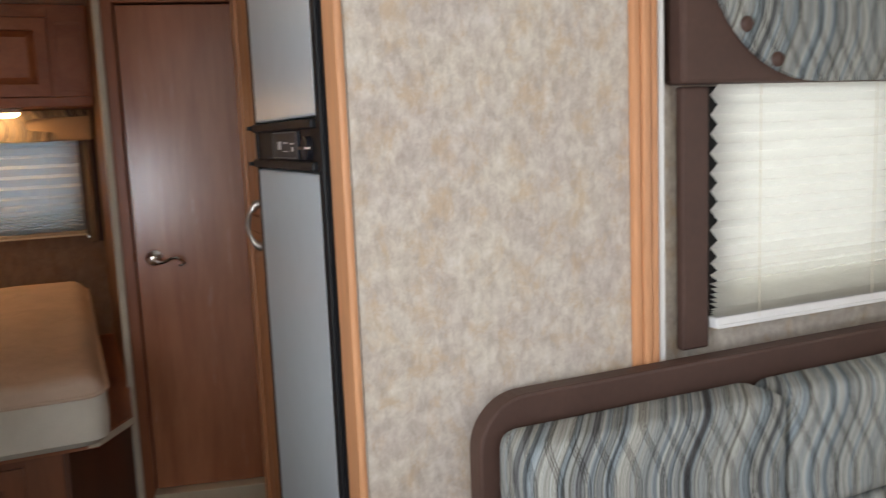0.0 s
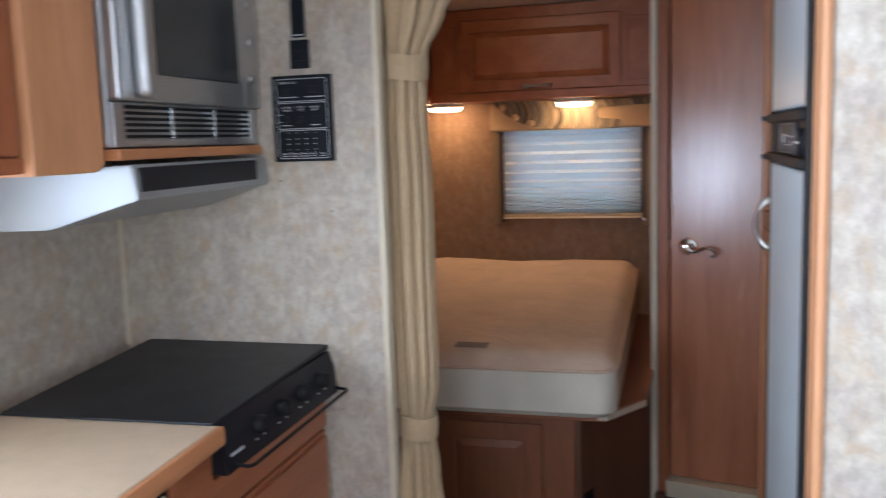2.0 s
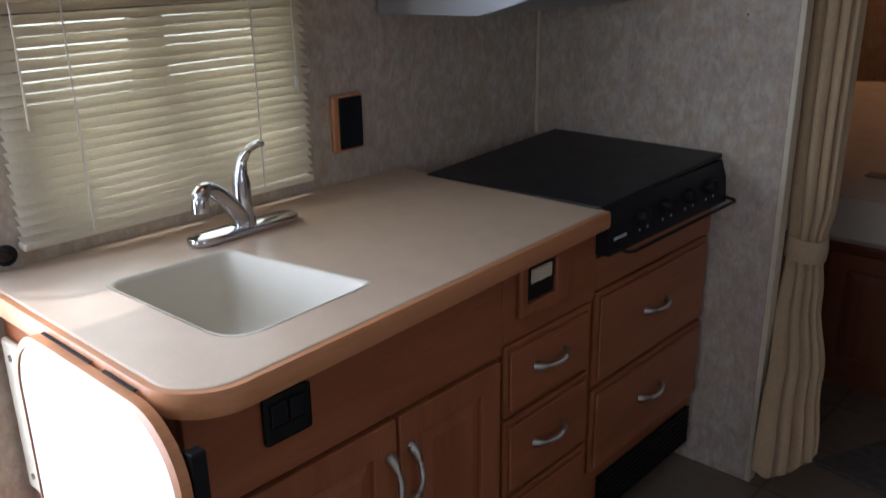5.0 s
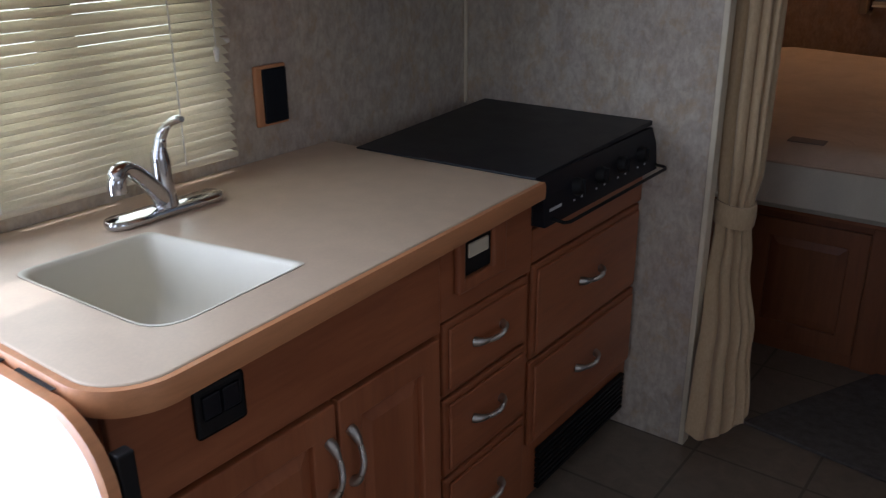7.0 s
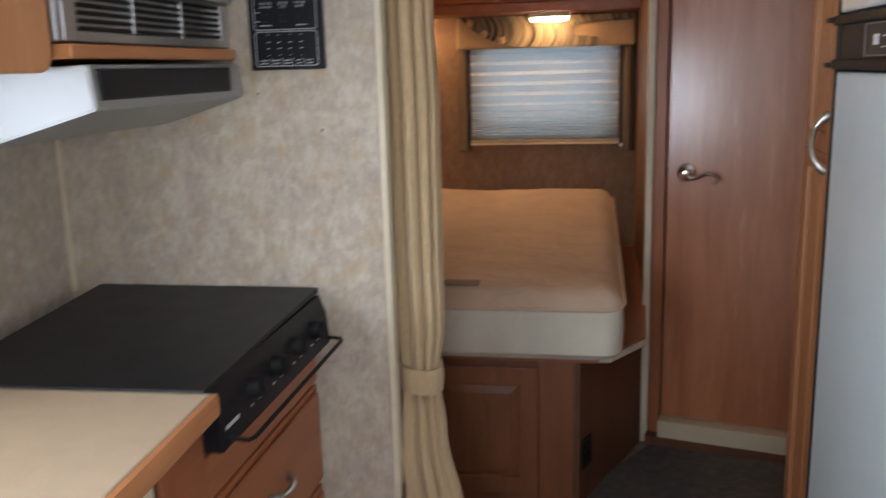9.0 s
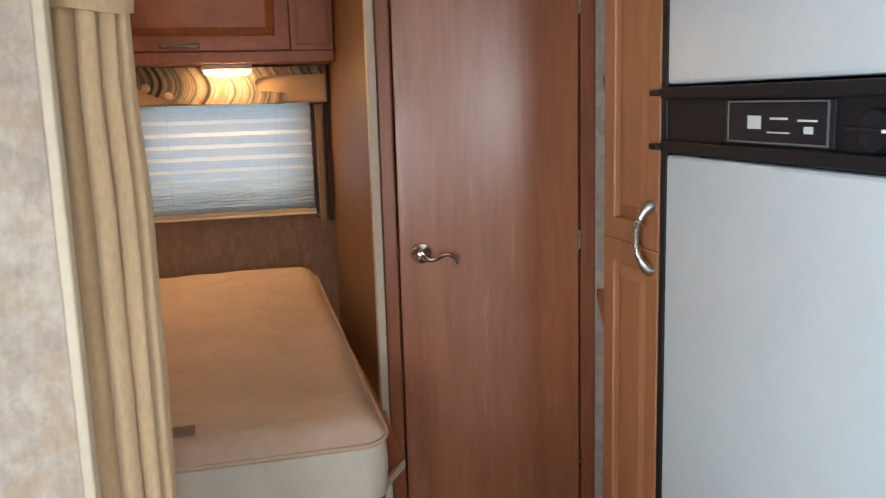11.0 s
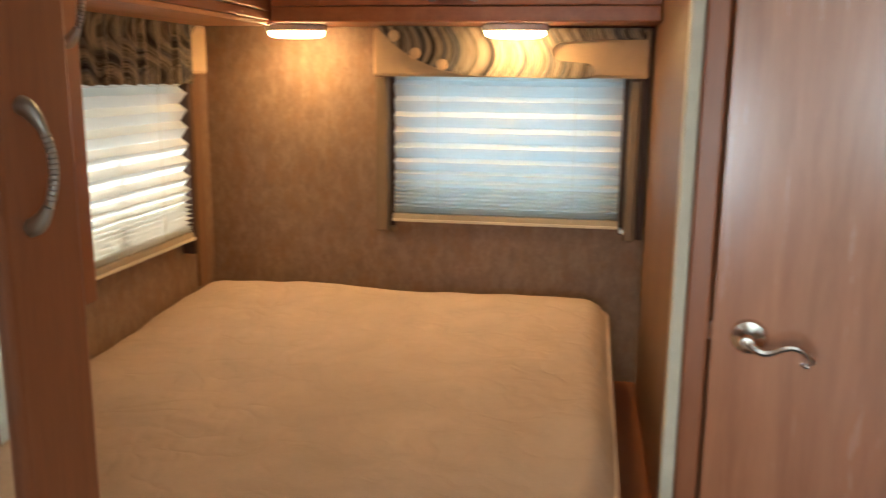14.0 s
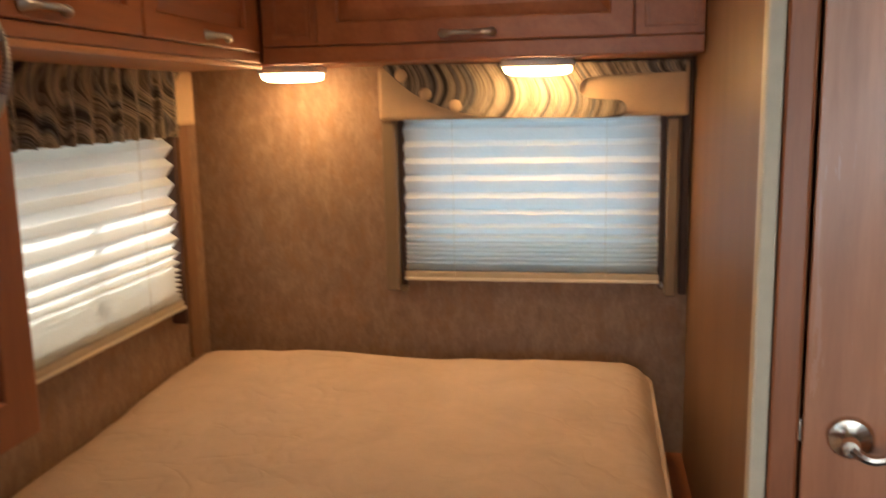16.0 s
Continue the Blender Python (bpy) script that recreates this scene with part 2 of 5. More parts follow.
def mattress_mat(name, base, quilt):
    m, nt, b = mat(name, base, 0.85, 0, 0.15)
    v = coords(nt, (1, 1, 1))
    n = tex_noise(nt, v, 400, 3, 0.6)
    st = tex_noise(nt, v, 5, 5, 0.6, 0.6)
    vo = nt.nodes.new("ShaderNodeTexVoronoi")
    vo.feature = "DISTANCE_TO_EDGE"
    vo.inputs["Scale"].default_value = 6.5
    wob = nt.nodes.new("ShaderNodeVectorMath")
    nn = nt.nodes.new("ShaderNodeTexNoise")
    nn.inputs["Scale"].default_value = 7
    nt.links.new(v, nn.inputs["Vector"])
    nt.links.new(v, wob.inputs[0])
    half = nt.nodes.new("ShaderNodeVectorMath")
    half.operation = "SCALE"
    half.inputs["Scale"].default_value = 0.35
    nt.links.new(nn.outputs["Color"], half.inputs[0])
    nt.links.new(half.outputs[0], wob.inputs[1])
    nt.links.new(wob.outputs[0], vo.inputs["Vector"])
    seam = ramp(nt, vo.outputs["Distance"], [(0.0, (0.0, 0.0, 0.0)), (0.16, (0.75, 0.75, 0.75)), (0.32, (1, 1, 1))])
    c = mix(nt, ramp(nt, st, [(0.3, tuple(0.84 * k for k in base)), (0.7, base)]), ramp(nt, n, [(0.3, (0.85, 0.85, 0.85)), (0.7, (1, 1, 1))]), 0.7, "MULTIPLY")
    c = mix(nt, c, mix(nt, (0.975, 0.97, 0.965), (1, 1, 1), seam), quilt, "MULTIPLY")
    nt.links.new(c, b.inputs["Base Color"])
    bump(nt, b, mix(nt, seam, n, 0.12), 0.34 * quilt + 0.06, 0.005)
    return m


MATTOP = mattress_mat("mattress_ticking", (0.73, 0.548, 0.405), 1.0)
MATSIDE = mattress_mat("mattress_border", (0.78, 0.72, 0.60), 0.25)


def math_node(nt, op, a, b=0.0):
    n = nt.nodes.new("ShaderNodeMath")
    n.operation = op
    for sock, v in ((n.inputs[0], a), (n.inputs[1], b)):
        if isinstance(v, (int, float)):
            sock.default_value = v
        else:
            nt.links.new(v, sock)
    return n.outputs[0]


def stripe_mat(name, tints, fine, broad, swing, wave, thread, ground=0.09, weight=0.9):
    """Upholstery of many narrow stripes of uneven width that bow in long arcs, crossed by sheaves of thin dark threads."""
    m, nt, b = mat(name, tints[1], 0.85, 0, 0.15)
    pos = coords(nt, (1, 1, 1))
    sep = nt.nodes.new("ShaderNodeSeparateXYZ")
    nt.links.new(pos, sep.inputs[0])
    across = math_node(nt, "SUBTRACT", sep.outputs[0],
                       math_node(nt, "MULTIPLY", sep.outputs[1], 0.8))
    lag = math_node(nt, "MULTIPLY", across, 2.6)
    ph = math_node(nt, "ADD", math_node(nt, "MULTIPLY", sep.outputs[2], 2 * math.pi / wave), lag)
    sn = math_node(nt, "MULTIPLY", math_node(nt, "SINE", ph), swing)
    s1 = math_node(nt, "ADD", across, sn)
    s2 = math_node(nt, "SUBTRACT", across, math_node(nt, "MULTIPLY", sn, 1.15))

    def along(sock, scale, detail):
        cb = nt.nodes.new("ShaderNodeCombineXYZ")
        nt.links.new(math_node(nt, "MULTIPLY", sock, scale), cb.inputs[0])
        return tex_noise(nt, cb.outputs[0], 1.0, detail, 0.5)

    c = ramp(nt, along(s1, 1 / broad, 1), [(0.34, tints[0]), (0.42, tints[1]), (0.50, tints[2]), (0.58, tints[3]), (0.66, tints[4])])
    g = (ground, ground * 0.95, ground * 0.9)
    f = ramp(nt, along(s1, 1 / fine, 1.5), [(0.36, g), (0.41, (1, 1, 1)), (0.47, (1, 1, 1)), (0.495, g), (0.515, (0.8, 0.8, 0.8)), (0.56, (1, 1, 1)), (0.60, (0.45, 0.44, 0.43)), (0.66, (1, 1, 1))])
    o, k = (1, 1, 1), thread
    sheaf = math_node(nt, "FRACT", math_node(nt, "DIVIDE", s2, broad * 1.6))
    lines = ramp(nt, sheaf, [(0.03, o), (0.045, k), (0.075, k), (0.09, o), (0.14, o), (0.155, k), (0.185, k), (0.20, o), (0.25, o), (0.265, k), (0.295, k), (0.31, o)])
    n = tex_noise(nt, pos, 500, 2, 0.6)
    c = mix(nt, mix(nt, c, f, 0.9, "MULTIPLY"), lines, weight, "MULTIPLY")
    c = mix(nt, c, ramp(nt, n, [(0.3, (0.8, 0.8, 0.8)), (0.7, (1, 1, 1))]), 0.7, "MULTIPLY")
    nt.links.new(c, b.inputs["Base Color"])
    bump(nt, b, n, 0.25, 0.001)
    return m


STRIPE = stripe_mat("blue_green_swirl_stripe", [(0.13, 0.13, 0.13), (0.30, 0.355, 0.375), (0.47, 0.465, 0.41), (0.36, 0.385, 0.37), (0.17, 0.175, 0.175)], 0.0085, 0.036, 0.034, 0.40, (0.20, 0.17, 0.16))
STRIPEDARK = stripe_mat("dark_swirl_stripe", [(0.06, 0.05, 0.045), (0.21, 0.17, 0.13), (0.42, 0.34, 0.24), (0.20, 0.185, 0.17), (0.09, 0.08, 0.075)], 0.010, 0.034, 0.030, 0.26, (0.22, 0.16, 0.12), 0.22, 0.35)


def glow_mat(name, col, strength):
    m, nt, b = mat(name, (0.85, 0.83, 0.78), 0.4)
    b.inputs["Emission Color"].default_value = (*col, 1)
    b.inputs["Emission Strength"].default_value = strength
    return m


LAMP_WARM = glow_mat("warm_lamp_lens", (1.0, 0.59, 0.25), 28)
LAMP_SOFT = glow_mat("ceiling_lamp_lens", (1.0, 0.65, 0.33), 24)
LAMP_DIM = glow_mat("range_lamp_lens", (1.0, 0.70, 0.32), 1.3)

# ---- helpers for building ----
ORG = {}
AX = {"+x": ((0, 1, 0), (1, 0, 0)), "-x": ((0, 1, 0), (-1, 0, 0)), "-y": ((1, 0, 0), (0, -1, 0)), "+y": ((1, 0, 0), (0, 1, 0))}


def face(n, at):
    """Maps (u, v, w) to the world for a face that looks along n: u runs along the face, v up, w out of it."""
    u, w = AX[n]
    m = Matrix.Identity(4)
    for i in range(3):
        m[i][0], m[i][1], m[i][2] = u[i], (0, 0, 1)[i], w[i]
    m[0 if "x" in n else 1][3] = at
    return m


UP = Matrix.Identity(4)


def box(bm, a, b, c, d, e, f, m=UP, bev=0.0, seg=2):
    vs = [bm.verts.new(m @ Vector(p)) for p in ((a, c, e), (b, c, e), (b, d, e), (a, d, e), (a, c, f), (b, c, f), (b, d, f), (a, d, f))]
    fs = [bm.faces.new([vs[i] for i in q]) for q in ((0, 3, 2, 1), (4, 5, 6, 7), (0, 1, 5, 4), (1, 2, 6, 5), (2, 3, 7, 6), (3, 0, 4, 7))]
    bmesh.ops.recalc_face_normals(bm, faces=fs)
    if bev:
        es = list({x for q in fs for x in q.edges})
        bmesh.ops.bevel(bm, geom=es, offset=bev, segments=seg, affect="EDGES", profile=0.5)
    return bm


def boxes(*rows, m=UP, bev=0.0, seg=2):
    bm = bmesh.new()
    for r in rows:
        box(bm, *r, m=m, bev=bev, seg=seg)
    return bm


def prism(pts, z0, z1, m=UP, bev=0.0, holes=()):
    """An upright prism over a plan outline, with holes if given."""
    bm = bmesh.new()
    loops = []
    for ring in (pts, *holes):
        vs = [bm.verts.new((x, y, z0)) for x, y in ring]
        loops.append([bm.edges.new((vs[i], vs[(i + 1) % len(vs)])) for i in range(len(vs))])
    if holes:
        bmesh.ops.triangle_fill(bm, edges=[e for l in loops for e in l], use_beauty=True)
    else:
        bm.faces.new([bm.verts[i] for i in range(len(pts))] if bm.verts.ensure_lookup_table() is None else [])
    ext = bmesh.ops.extrude_face_region(bm, geom=list(bm.faces))
    for v in (g for g in ext["geom"] if isinstance(g, bmesh.types.BMVert)):
        v.co.z = z1
    bmesh.ops.recalc_face_normals(bm, faces=list(bm.faces))
    if bev:
        rim = [e for e in bm.edges if len(e.link_faces) == 2 and e.calc_face_angle(0) > 0.6 and abs(e.verts[0].co.z - e.verts[1].co.z) < 1e-6]
        bmesh.ops.bevel(bm, geom=rim, offset=bev, segments=2, affect="EDGES", profile=0.5)
    bm.transform(m)
    return bm


def rounded(x0, x1, y0, y1, r, n=6, corners=(1, 1, 1, 1)):
    """A plan rectangle with rounded corners, from the corner (x0, y0) round."""
    out = []
    for k, (cx, cy, a) in enumerate(((x0, y0, 180), (x1, y0, 270), (x1, y1, 0), (x0, y1, 90))):
        q = r if corners[k] else 0
        px, py = cx + (q if cx == x0 else -q), cy + (q if cy == y0 else -q)
        if not q:
            out.append((cx, cy))
            continue
        for i in range(n + 1):
            t = radians(a + 90 * i / n)
            out.append((px + q * math.cos(t), py + q * math.sin(t)))
    return out


def tube(bm, pts, r, n=8, flat=1.0):
    """A round bar along points, closed at its ends; r may be one radius or one a point."""
    pts = [Vector(p) for p in pts]
    rs = r if isinstance(r, (list, tuple)) else [r] * len(pts)
    rings = []
    for i, p in enumerate(pts):
        d = (pts[min(i + 1, len(pts) - 1)] - pts[max(i - 1, 0)]).normalized()
        a = d.cross(Vector((0, 0, 1)) if abs(d.z) < 0.9 else Vector((1, 0, 0))).normalized()
        b = d.cross(a)
        rings.append([bm.verts.new(p + rs[i] * (math.cos(2 * math.pi * k / n) * a + flat * math.sin(2 * math.pi * k / n) * b)) for k in range(n)])
    for s, t in zip(rings, rings[1:]):
        for k in range(n):
            bm.faces.new((s[k], s[(k + 1) % n], t[(k + 1) % n], t[k]))
    bm.faces.new(rings[0][::-1])
    bm.faces.new(rings[-1])
    return bm


def glide(rows, n=5):
    """Passes a smooth line through rows of numbers, n steps between each two."""
    out = []
    for i in range(len(rows) - 1):
        p0, p1, p2, p3 = rows[max(i - 1, 0)], rows[i], rows[i + 1], rows[min(i + 2, len(rows) - 1)]
        for k in range(n):
            s = k / n
            out.append(tuple(0.5 * (2 * b + (c - a) * s + (2 * a - 5 * b + 4 * c - d) * s * s + (3 * b - a - 3 * c + d) * s ** 3) for a, b, c, d in zip(p0, p1, p2, p3)))
    return out + [tuple(rows[-1])]


def lathe(bm, prof, c, n=20, axis=(0, 0, 1)):
    """A turned body: radius and height pairs about an axis through c."""
    q = Vector((0, 0, 1)).rotation_difference(Vector(axis))
    rings = [[bm.verts.new(Vector(c) + q @ Vector((r * math.cos(2 * math.pi * k / n), r * math.sin(2 * math.pi * k / n), h))) for k in range(n)] for r, h in prof]
    for s, t in zip(rings, rings[1:]):
        for k in range(n):
            bm.faces.new((s[k], s[(k + 1) % n], t[(k + 1) % n], t[k]))
    bm.faces.new(rings[0][::-1])
    bm.faces.new(rings[-1])
    return bm


def smooth(me):
    for p in me.polygons:
        p.use_smooth = True


def part(name, bm, material, parent=None, label="", soft=False):
    """One mesh object, under a thing or a part where one is given."""
    if parent is not None:
        org = ORG[parent.name]
        bmesh.ops.translate(bm, verts=list(bm.verts), vec=-org)
    bmesh.ops.recalc_face_normals(bm, faces=list(bm.faces))
    me = bpy.data.meshes.new(name)
    bm.to_mesh(me)
    bm.free()
    me.materials.append(material)
    if soft:
        smooth(me)
        me.set_sharp_from_angle(angle=radians(38))
    ob = new(name, me)
    if parent is not None:
        ob.parent = parent
        ORG[ob.name] = org
        if label:
            ob["label"] = label
    else:
        ORG[ob.name] = Vector((0, 0, 0))
    return ob


def thing(name, base, label, category, group=""):
    ob = new(name)
    ob.empty_display_size = 0.05
    ob.location = base
    ORG[ob.name] = Vector(base)
    return tagged(ob, label, category, group)


def structure(name, bm, material, label, category, soft=False):
    return tagged(part(name, bm, material, None, "", soft), label, category, "", "structure")


def bow_handle(parent, m, u, v, length, upright, out=0.03, r=0.0055, material=None):
    """A ribbed bow pull with flared feet."""
    bm = bmesh.new()
    n = 72
    pts, rs = [], []
    for i in range(n + 1):
        s = i / n
        k = (s - 0.5) * length
        w = out * math.sin(math.pi * s) ** 0.55
        pts.append(m @ Vector((u, v + k, w) if upright else (u + k, v, w)))
        rib = (0.13, 0.05, -0.10)[i % 3] if 0.22 < s < 0.78 else 0
        rs.append(r * (2.0 - min(1, 5 * min(s, 1 - s))) * (1 + rib))
    tube(bm, pts, rs, 10)
    return part("handle", bm, material or PULL, parent, "ribbed satin nickel bow handle", True)


def ring_frame(m, outer, inner, thick, bev):
    """A flat four-sided frame in one piece."""
    bm = bmesh.new()
    (a, b, c, d), (e, f, g, h) = outer, inner
    vs = []
    for w in (0, thick):
        vs.append([bm.verts.new(m @ Vector((x, y, w))) for x, y in ((a, c), (b, c), (b, d), (a, d))])
        vs.append([bm.verts.new(m @ Vector((x, y, w))) for x, y in ((e, g), (f, g), (f, h), (e, h))])
    o0, i0, o1, i1 = vs
    rims = []
    for k in range(4):
        j = (k + 1) % 4
        bm.faces.new((o0[k], o0[j], i0[j], i0[k]))
        rims.append(bm.faces.new((o1[k], o1[j], i1[j], i1[k])))
        bm.faces.new((o0[k], o0[j], o1[j], o1[k]))
        bm.faces.new((i0[k], i0[j], i1[j], i1[k]))
    bmesh.ops.recalc_face_normals(bm, faces=list(bm.faces))
    es = [q for q in bm.edges if q.calc_face_angle(0) > 0.6]
    bmesh.ops.bevel(bm, geom=es, offset=bev, segments=2, affect="EDGES", profile=0.5)
    return bm


def raised_door(parent, n, at, u0, u1, v0, v1, wood_v, rail=0.05, thick=0.018, name="door"):
    """A framed cabinet door with a raised centre panel, on a face that looks along n."""
    m = face(n, at)
    bm = ring_frame(m, (u0, u1, v0, v1), (u0 + rail, u1 - rail, v0 + rail, v1 - rail), thick, 0.0035)
    door = part(name, bm, wood_v, parent)
    a, b, c, d = u0 + rail, u1 - rail, v0 + rail, v1 - rail
    bm = bmesh.new()
    s = min(0.028, (b - a) * 0.28, (d - c) * 0.28)
    lo = [bm.verts.new(m @ Vector(p)) for p in ((a, c, thick * 0.35), (b, c, thick * 0.35), (b, d, thick * 0.35), (a, d, thick * 0.35))]
    hi = [bm.verts.new(m @ Vector(p)) for p in ((a + s, c + s, thick * 0.85), (b - s, c + s, thick * 0.85), (b - s, d - s, thick * 0.85), (a + s, d - s, thick * 0.85))]
    bk = [bm.verts.new(m @ Vector(p)) for p in ((a, c, 0.001), (b, c, 0.001), (b, d, 0.001), (a, d, 0.001))]
    for i in range(4):
        j = (i + 1) % 4
        bm.faces.new((lo[i], lo[j], hi[j], hi[i]))
        bm.faces.new((bk[i], bk[j], lo[j], lo[i]))
    bm.faces.new(hi)
    bm.faces.new(bk)
    part("panel", bm, wood_v, door)
    return door

# ---- the coach: floor, walls, ceiling ----
TOP = 2.05
LW, RW, REAR, PART, DOORY = -0.2, 2.2, 4.42, 2.103, 3.385

structure("ground", boxes((-400, 400, -400, 400, -1.0, -0.8)), GRASS, "dull green and grey ground outside the coach", "ground")
structure("floor", boxes((LW - 0.1, RW + 0.1, -2.4, REAR + 0.1, -0.08, 0), (RW + 0.101, 3.2, -1.3, 1.68, -0.08, 0)), VINYL, "brown marbled vinyl floor of the coach", "floor")
structure("ceiling", boxes((LW - 0.1, RW + 0.1, -2.4, REAR + 0.1, TOP, TOP + 0.08), (RW + 0.101, 3.2, -1.3, 1.68, TOP - 0.02, TOP + 0.07)), CEIL, "cream vinyl coach ceiling", "ceiling")


def wall_with(n, at, u0, u1, v0, v1, depth, holes):
    """A wall whose room face looks along n at the given place, with rectangular openings through it."""
    m = face(n, at)
    us = sorted({u0, u1, *[h for q in holes for h in q[:2]]})
    bm = bmesh.new()
    for a, b in zip(us, us[1:]):
        cuts = sorted((q[2], q[3]) for q in holes if q[0] <= a + 1e-6 and q[1] >= b - 1e-6)
        lo = v0
        for c, d in cuts:
            if c > lo + 1e-6:
                box(bm, a, b, lo, c, -depth, 0, m)
            lo = d
        if lo < v1 - 1e-6:
            box(bm, a, b, lo, v1, -depth, 0, m)
    bmesh.ops.remove_doubles(bm, verts=list(bm.verts), dist=1e-5)
    dup = {}
    for f in list(bm.faces):
        k = tuple(round(c, 4) for c in f.calc_center_median())
        dup.setdefault(k, []).append(f)
    bmesh.ops.delete(bm, geom=[f for v in dup.values() if len(v) > 1 for f in v], context="FACES_ONLY")
    return bm


KW = (0.61, 1.18, 0.948, 1.335)
BW = (3.36, 4.17, 1.00, 1.54)
ED = (-0.38, 0.40, 0.0, 1.92)
RWIN = (0.45, 1.08, 1.04, 1.54)
SW = (2.386, 2.937, 1.0, 1.635)
FRONT = (0.1, 1.9, 0.95, 1.75)
SLW = (-0.6, 0.8, 1.0, 1.6)
structure("wall_left", wall_with("+x", LW, -2.4, 2.12, 0, TOP, 0.09, [KW, ED]), PAPER, "side wall papered in mottled beige and grey", "wall")
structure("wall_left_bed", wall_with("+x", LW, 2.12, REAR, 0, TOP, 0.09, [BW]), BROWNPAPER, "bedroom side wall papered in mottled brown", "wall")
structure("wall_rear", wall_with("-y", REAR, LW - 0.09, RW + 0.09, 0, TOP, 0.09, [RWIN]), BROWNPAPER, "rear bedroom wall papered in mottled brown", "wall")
structure("wall_right", wall_with("-x", RW, 1.658, REAR, 0, TOP, 0.09, []), PAPER, "bathroom side wall papered in mottled beige", "wall")
structure("wall_right_front", wall_with("-x", RW, -2.4, -1.3, 0, TOP, 0.09, []), PAPER, "plain papered side wall", "wall")
structure("wall_front", wall_with("+y", -2.4, LW - 0.09, RW + 0.09, 0, TOP, 0.09, [FRONT]), PAPER, "front wall with the wide windshield opening", "wall")
structure("wall_slide_end", wall_with("-y", 1.566, 2.194, 3.1, 0, TOP - 0.02, 0.09, [SW]), PAPER, "papered end wall of the dinette slide-out", "wall")
structure("wall_slide_side", wall_with("-x", 3.1, -1.3, 1.566, 0, TOP - 0.02, 0.09, [SLW]), PAPER, "papered outer wall of the slide-out", "wall")
structure("wall_slide_front", wall_with("+y", -1.3, 2.2, 3.1, 0, TOP - 0.02, 0.09, []), PAPER, "papered front end of the slide-out", "wall")
structure("wall_partition", boxes((LW, 0.549, PART, PART + 0.035, 0, TOP)), PAPER, "partition papered in mottled beige beside the stove", "wall")
structure("wall_fridge_side", boxes((1.4905, 2.1035, 1.52, 1.56, 0, TOP)), PAPER, "broad mottled beige papered panel beside the refrigerator", "wall")
DA = radians(14)
DW = Matrix(((math.cos(DA), 0, -math.sin(DA), 1.203), (-math.sin(DA), 0, -math.cos(DA), 3.388), (0, 1, 0, 0), (0, 0, 0, 1)))
structure("wall_bath", boxes((0.631, 1.028, 0, TOP, -0.03, 0), m=DW), PAPER, "angled papered bathroom wall with a towel ring", "wall")
structure("wall_pantry_back", boxes((1.63, RW, 2.4825, 2.513, 0, TOP)), PAPER, "papered wall between pantry and wash basin", "wall")
structure("wall_bed_side", boxes((1.192, 1.215, 3.42, REAR, 0, TOP)), PANELWOOD, "brown veneer panel beside the bed", "wall panel")

# trims
structure("trim_partition", boxes((0.5495, 0.565, PART - 0.003, PART + 0.039, 0, TOP), bev=0.003), CREAM, "cream edge trim on the partition", "trim")
structure("trim_bed_panel", boxes((1.178, 1.203, 3.383, 3.419, 0, TOP), bev=0.004), CREAM, "cream edge trim on the bed panel", "trim")
structure("trim_fridge_corner", boxes((1.474, 1.490, 1.512, 1.590, 0, TOP), bev=0.006), MAPLE, "honey-coloured wooden corner trim by the refrigerator", "trim")
bm = boxes((2.104, 2.1255, 1.506, 1.56, 0, TOP), (2.126, 2.1475, 1.501, 1.56, 0, TOP), (2.148, 2.170, 1.506, 1.56, 0, TOP), bev=0.006)
structure("trim_slide_opening", bm, MAPLE, "fluted honey wooden casing round the slide-out", "trim")
structure("trim_slide_seal", boxes((2.1705, 2.193, 1.516, 1.575, 0, TOP), bev=0.004), WHITE, "white edge strip beside the slide-out casing", "trim")
structure("trim_corner_post", boxes((LW + 0.001, LW + 0.014, 4.289, 4.345, 0.80, 1.615), bev=0.003), PANELWOOD, "honey wooden board in the bed corner", "trim")
structure("trim_stove_corner", boxes((LW + 0.001, LW + 0.010, PART - 0.011, PART - 0.001, 0.90, 1.40), bev=0.002), CREAM, "thin cream bead in the kitchen corner", "trim")

# ---- bath door, set at a slant ----
d = thing("door_1", tuple(DW @ Vector((0.315, 0.113, 0))), "flat reddish wooden bathroom door, closed, with a curved nickel lever", "door")
tagged(d, kind="structure")
part("door_leaf", boxes((0.0485, 0.5825, 0.113, 1.93, -0.034, -0.004), m=DW, bev=0.003), DOORWOOD, d)
part("jamb", boxes((0.002, 0.0435, 0.0, TOP, -0.05, 0.006), m=DW, bev=0.005), CHERRY, d)
part("jamb", boxes((0.5875, 0.6305, 0.0, TOP, -0.05, 0.006), m=DW, bev=0.005), CHERRY, d)
part("jamb_head", boxes((0.044, 0.587, 1.937, TOP, -0.05, 0.004), m=DW, bev=0.004), CHERRY_H, d)
part("latch_plate", boxes((0.0430, 0.0488, 1.0, 1.035, -0.012, 0.008), m=DW, bev=0.002), CHROME, d, "small bright latch")
for hz in (0.35, 1.04, 1.72):
    bm = bmesh.new()
    lathe(bm, [(0.004, -0.03), (0.005, -0.029), (0.005, 0.029), (0.004, 0.03)], DW @ Vector((0.585, hz, 0.002)), 10)
    part("hinge", bm, NICKEL, d)
DN = tuple(DW.to_3x3() @ Vector((0, 0, 1)))
bm = bmesh.new()
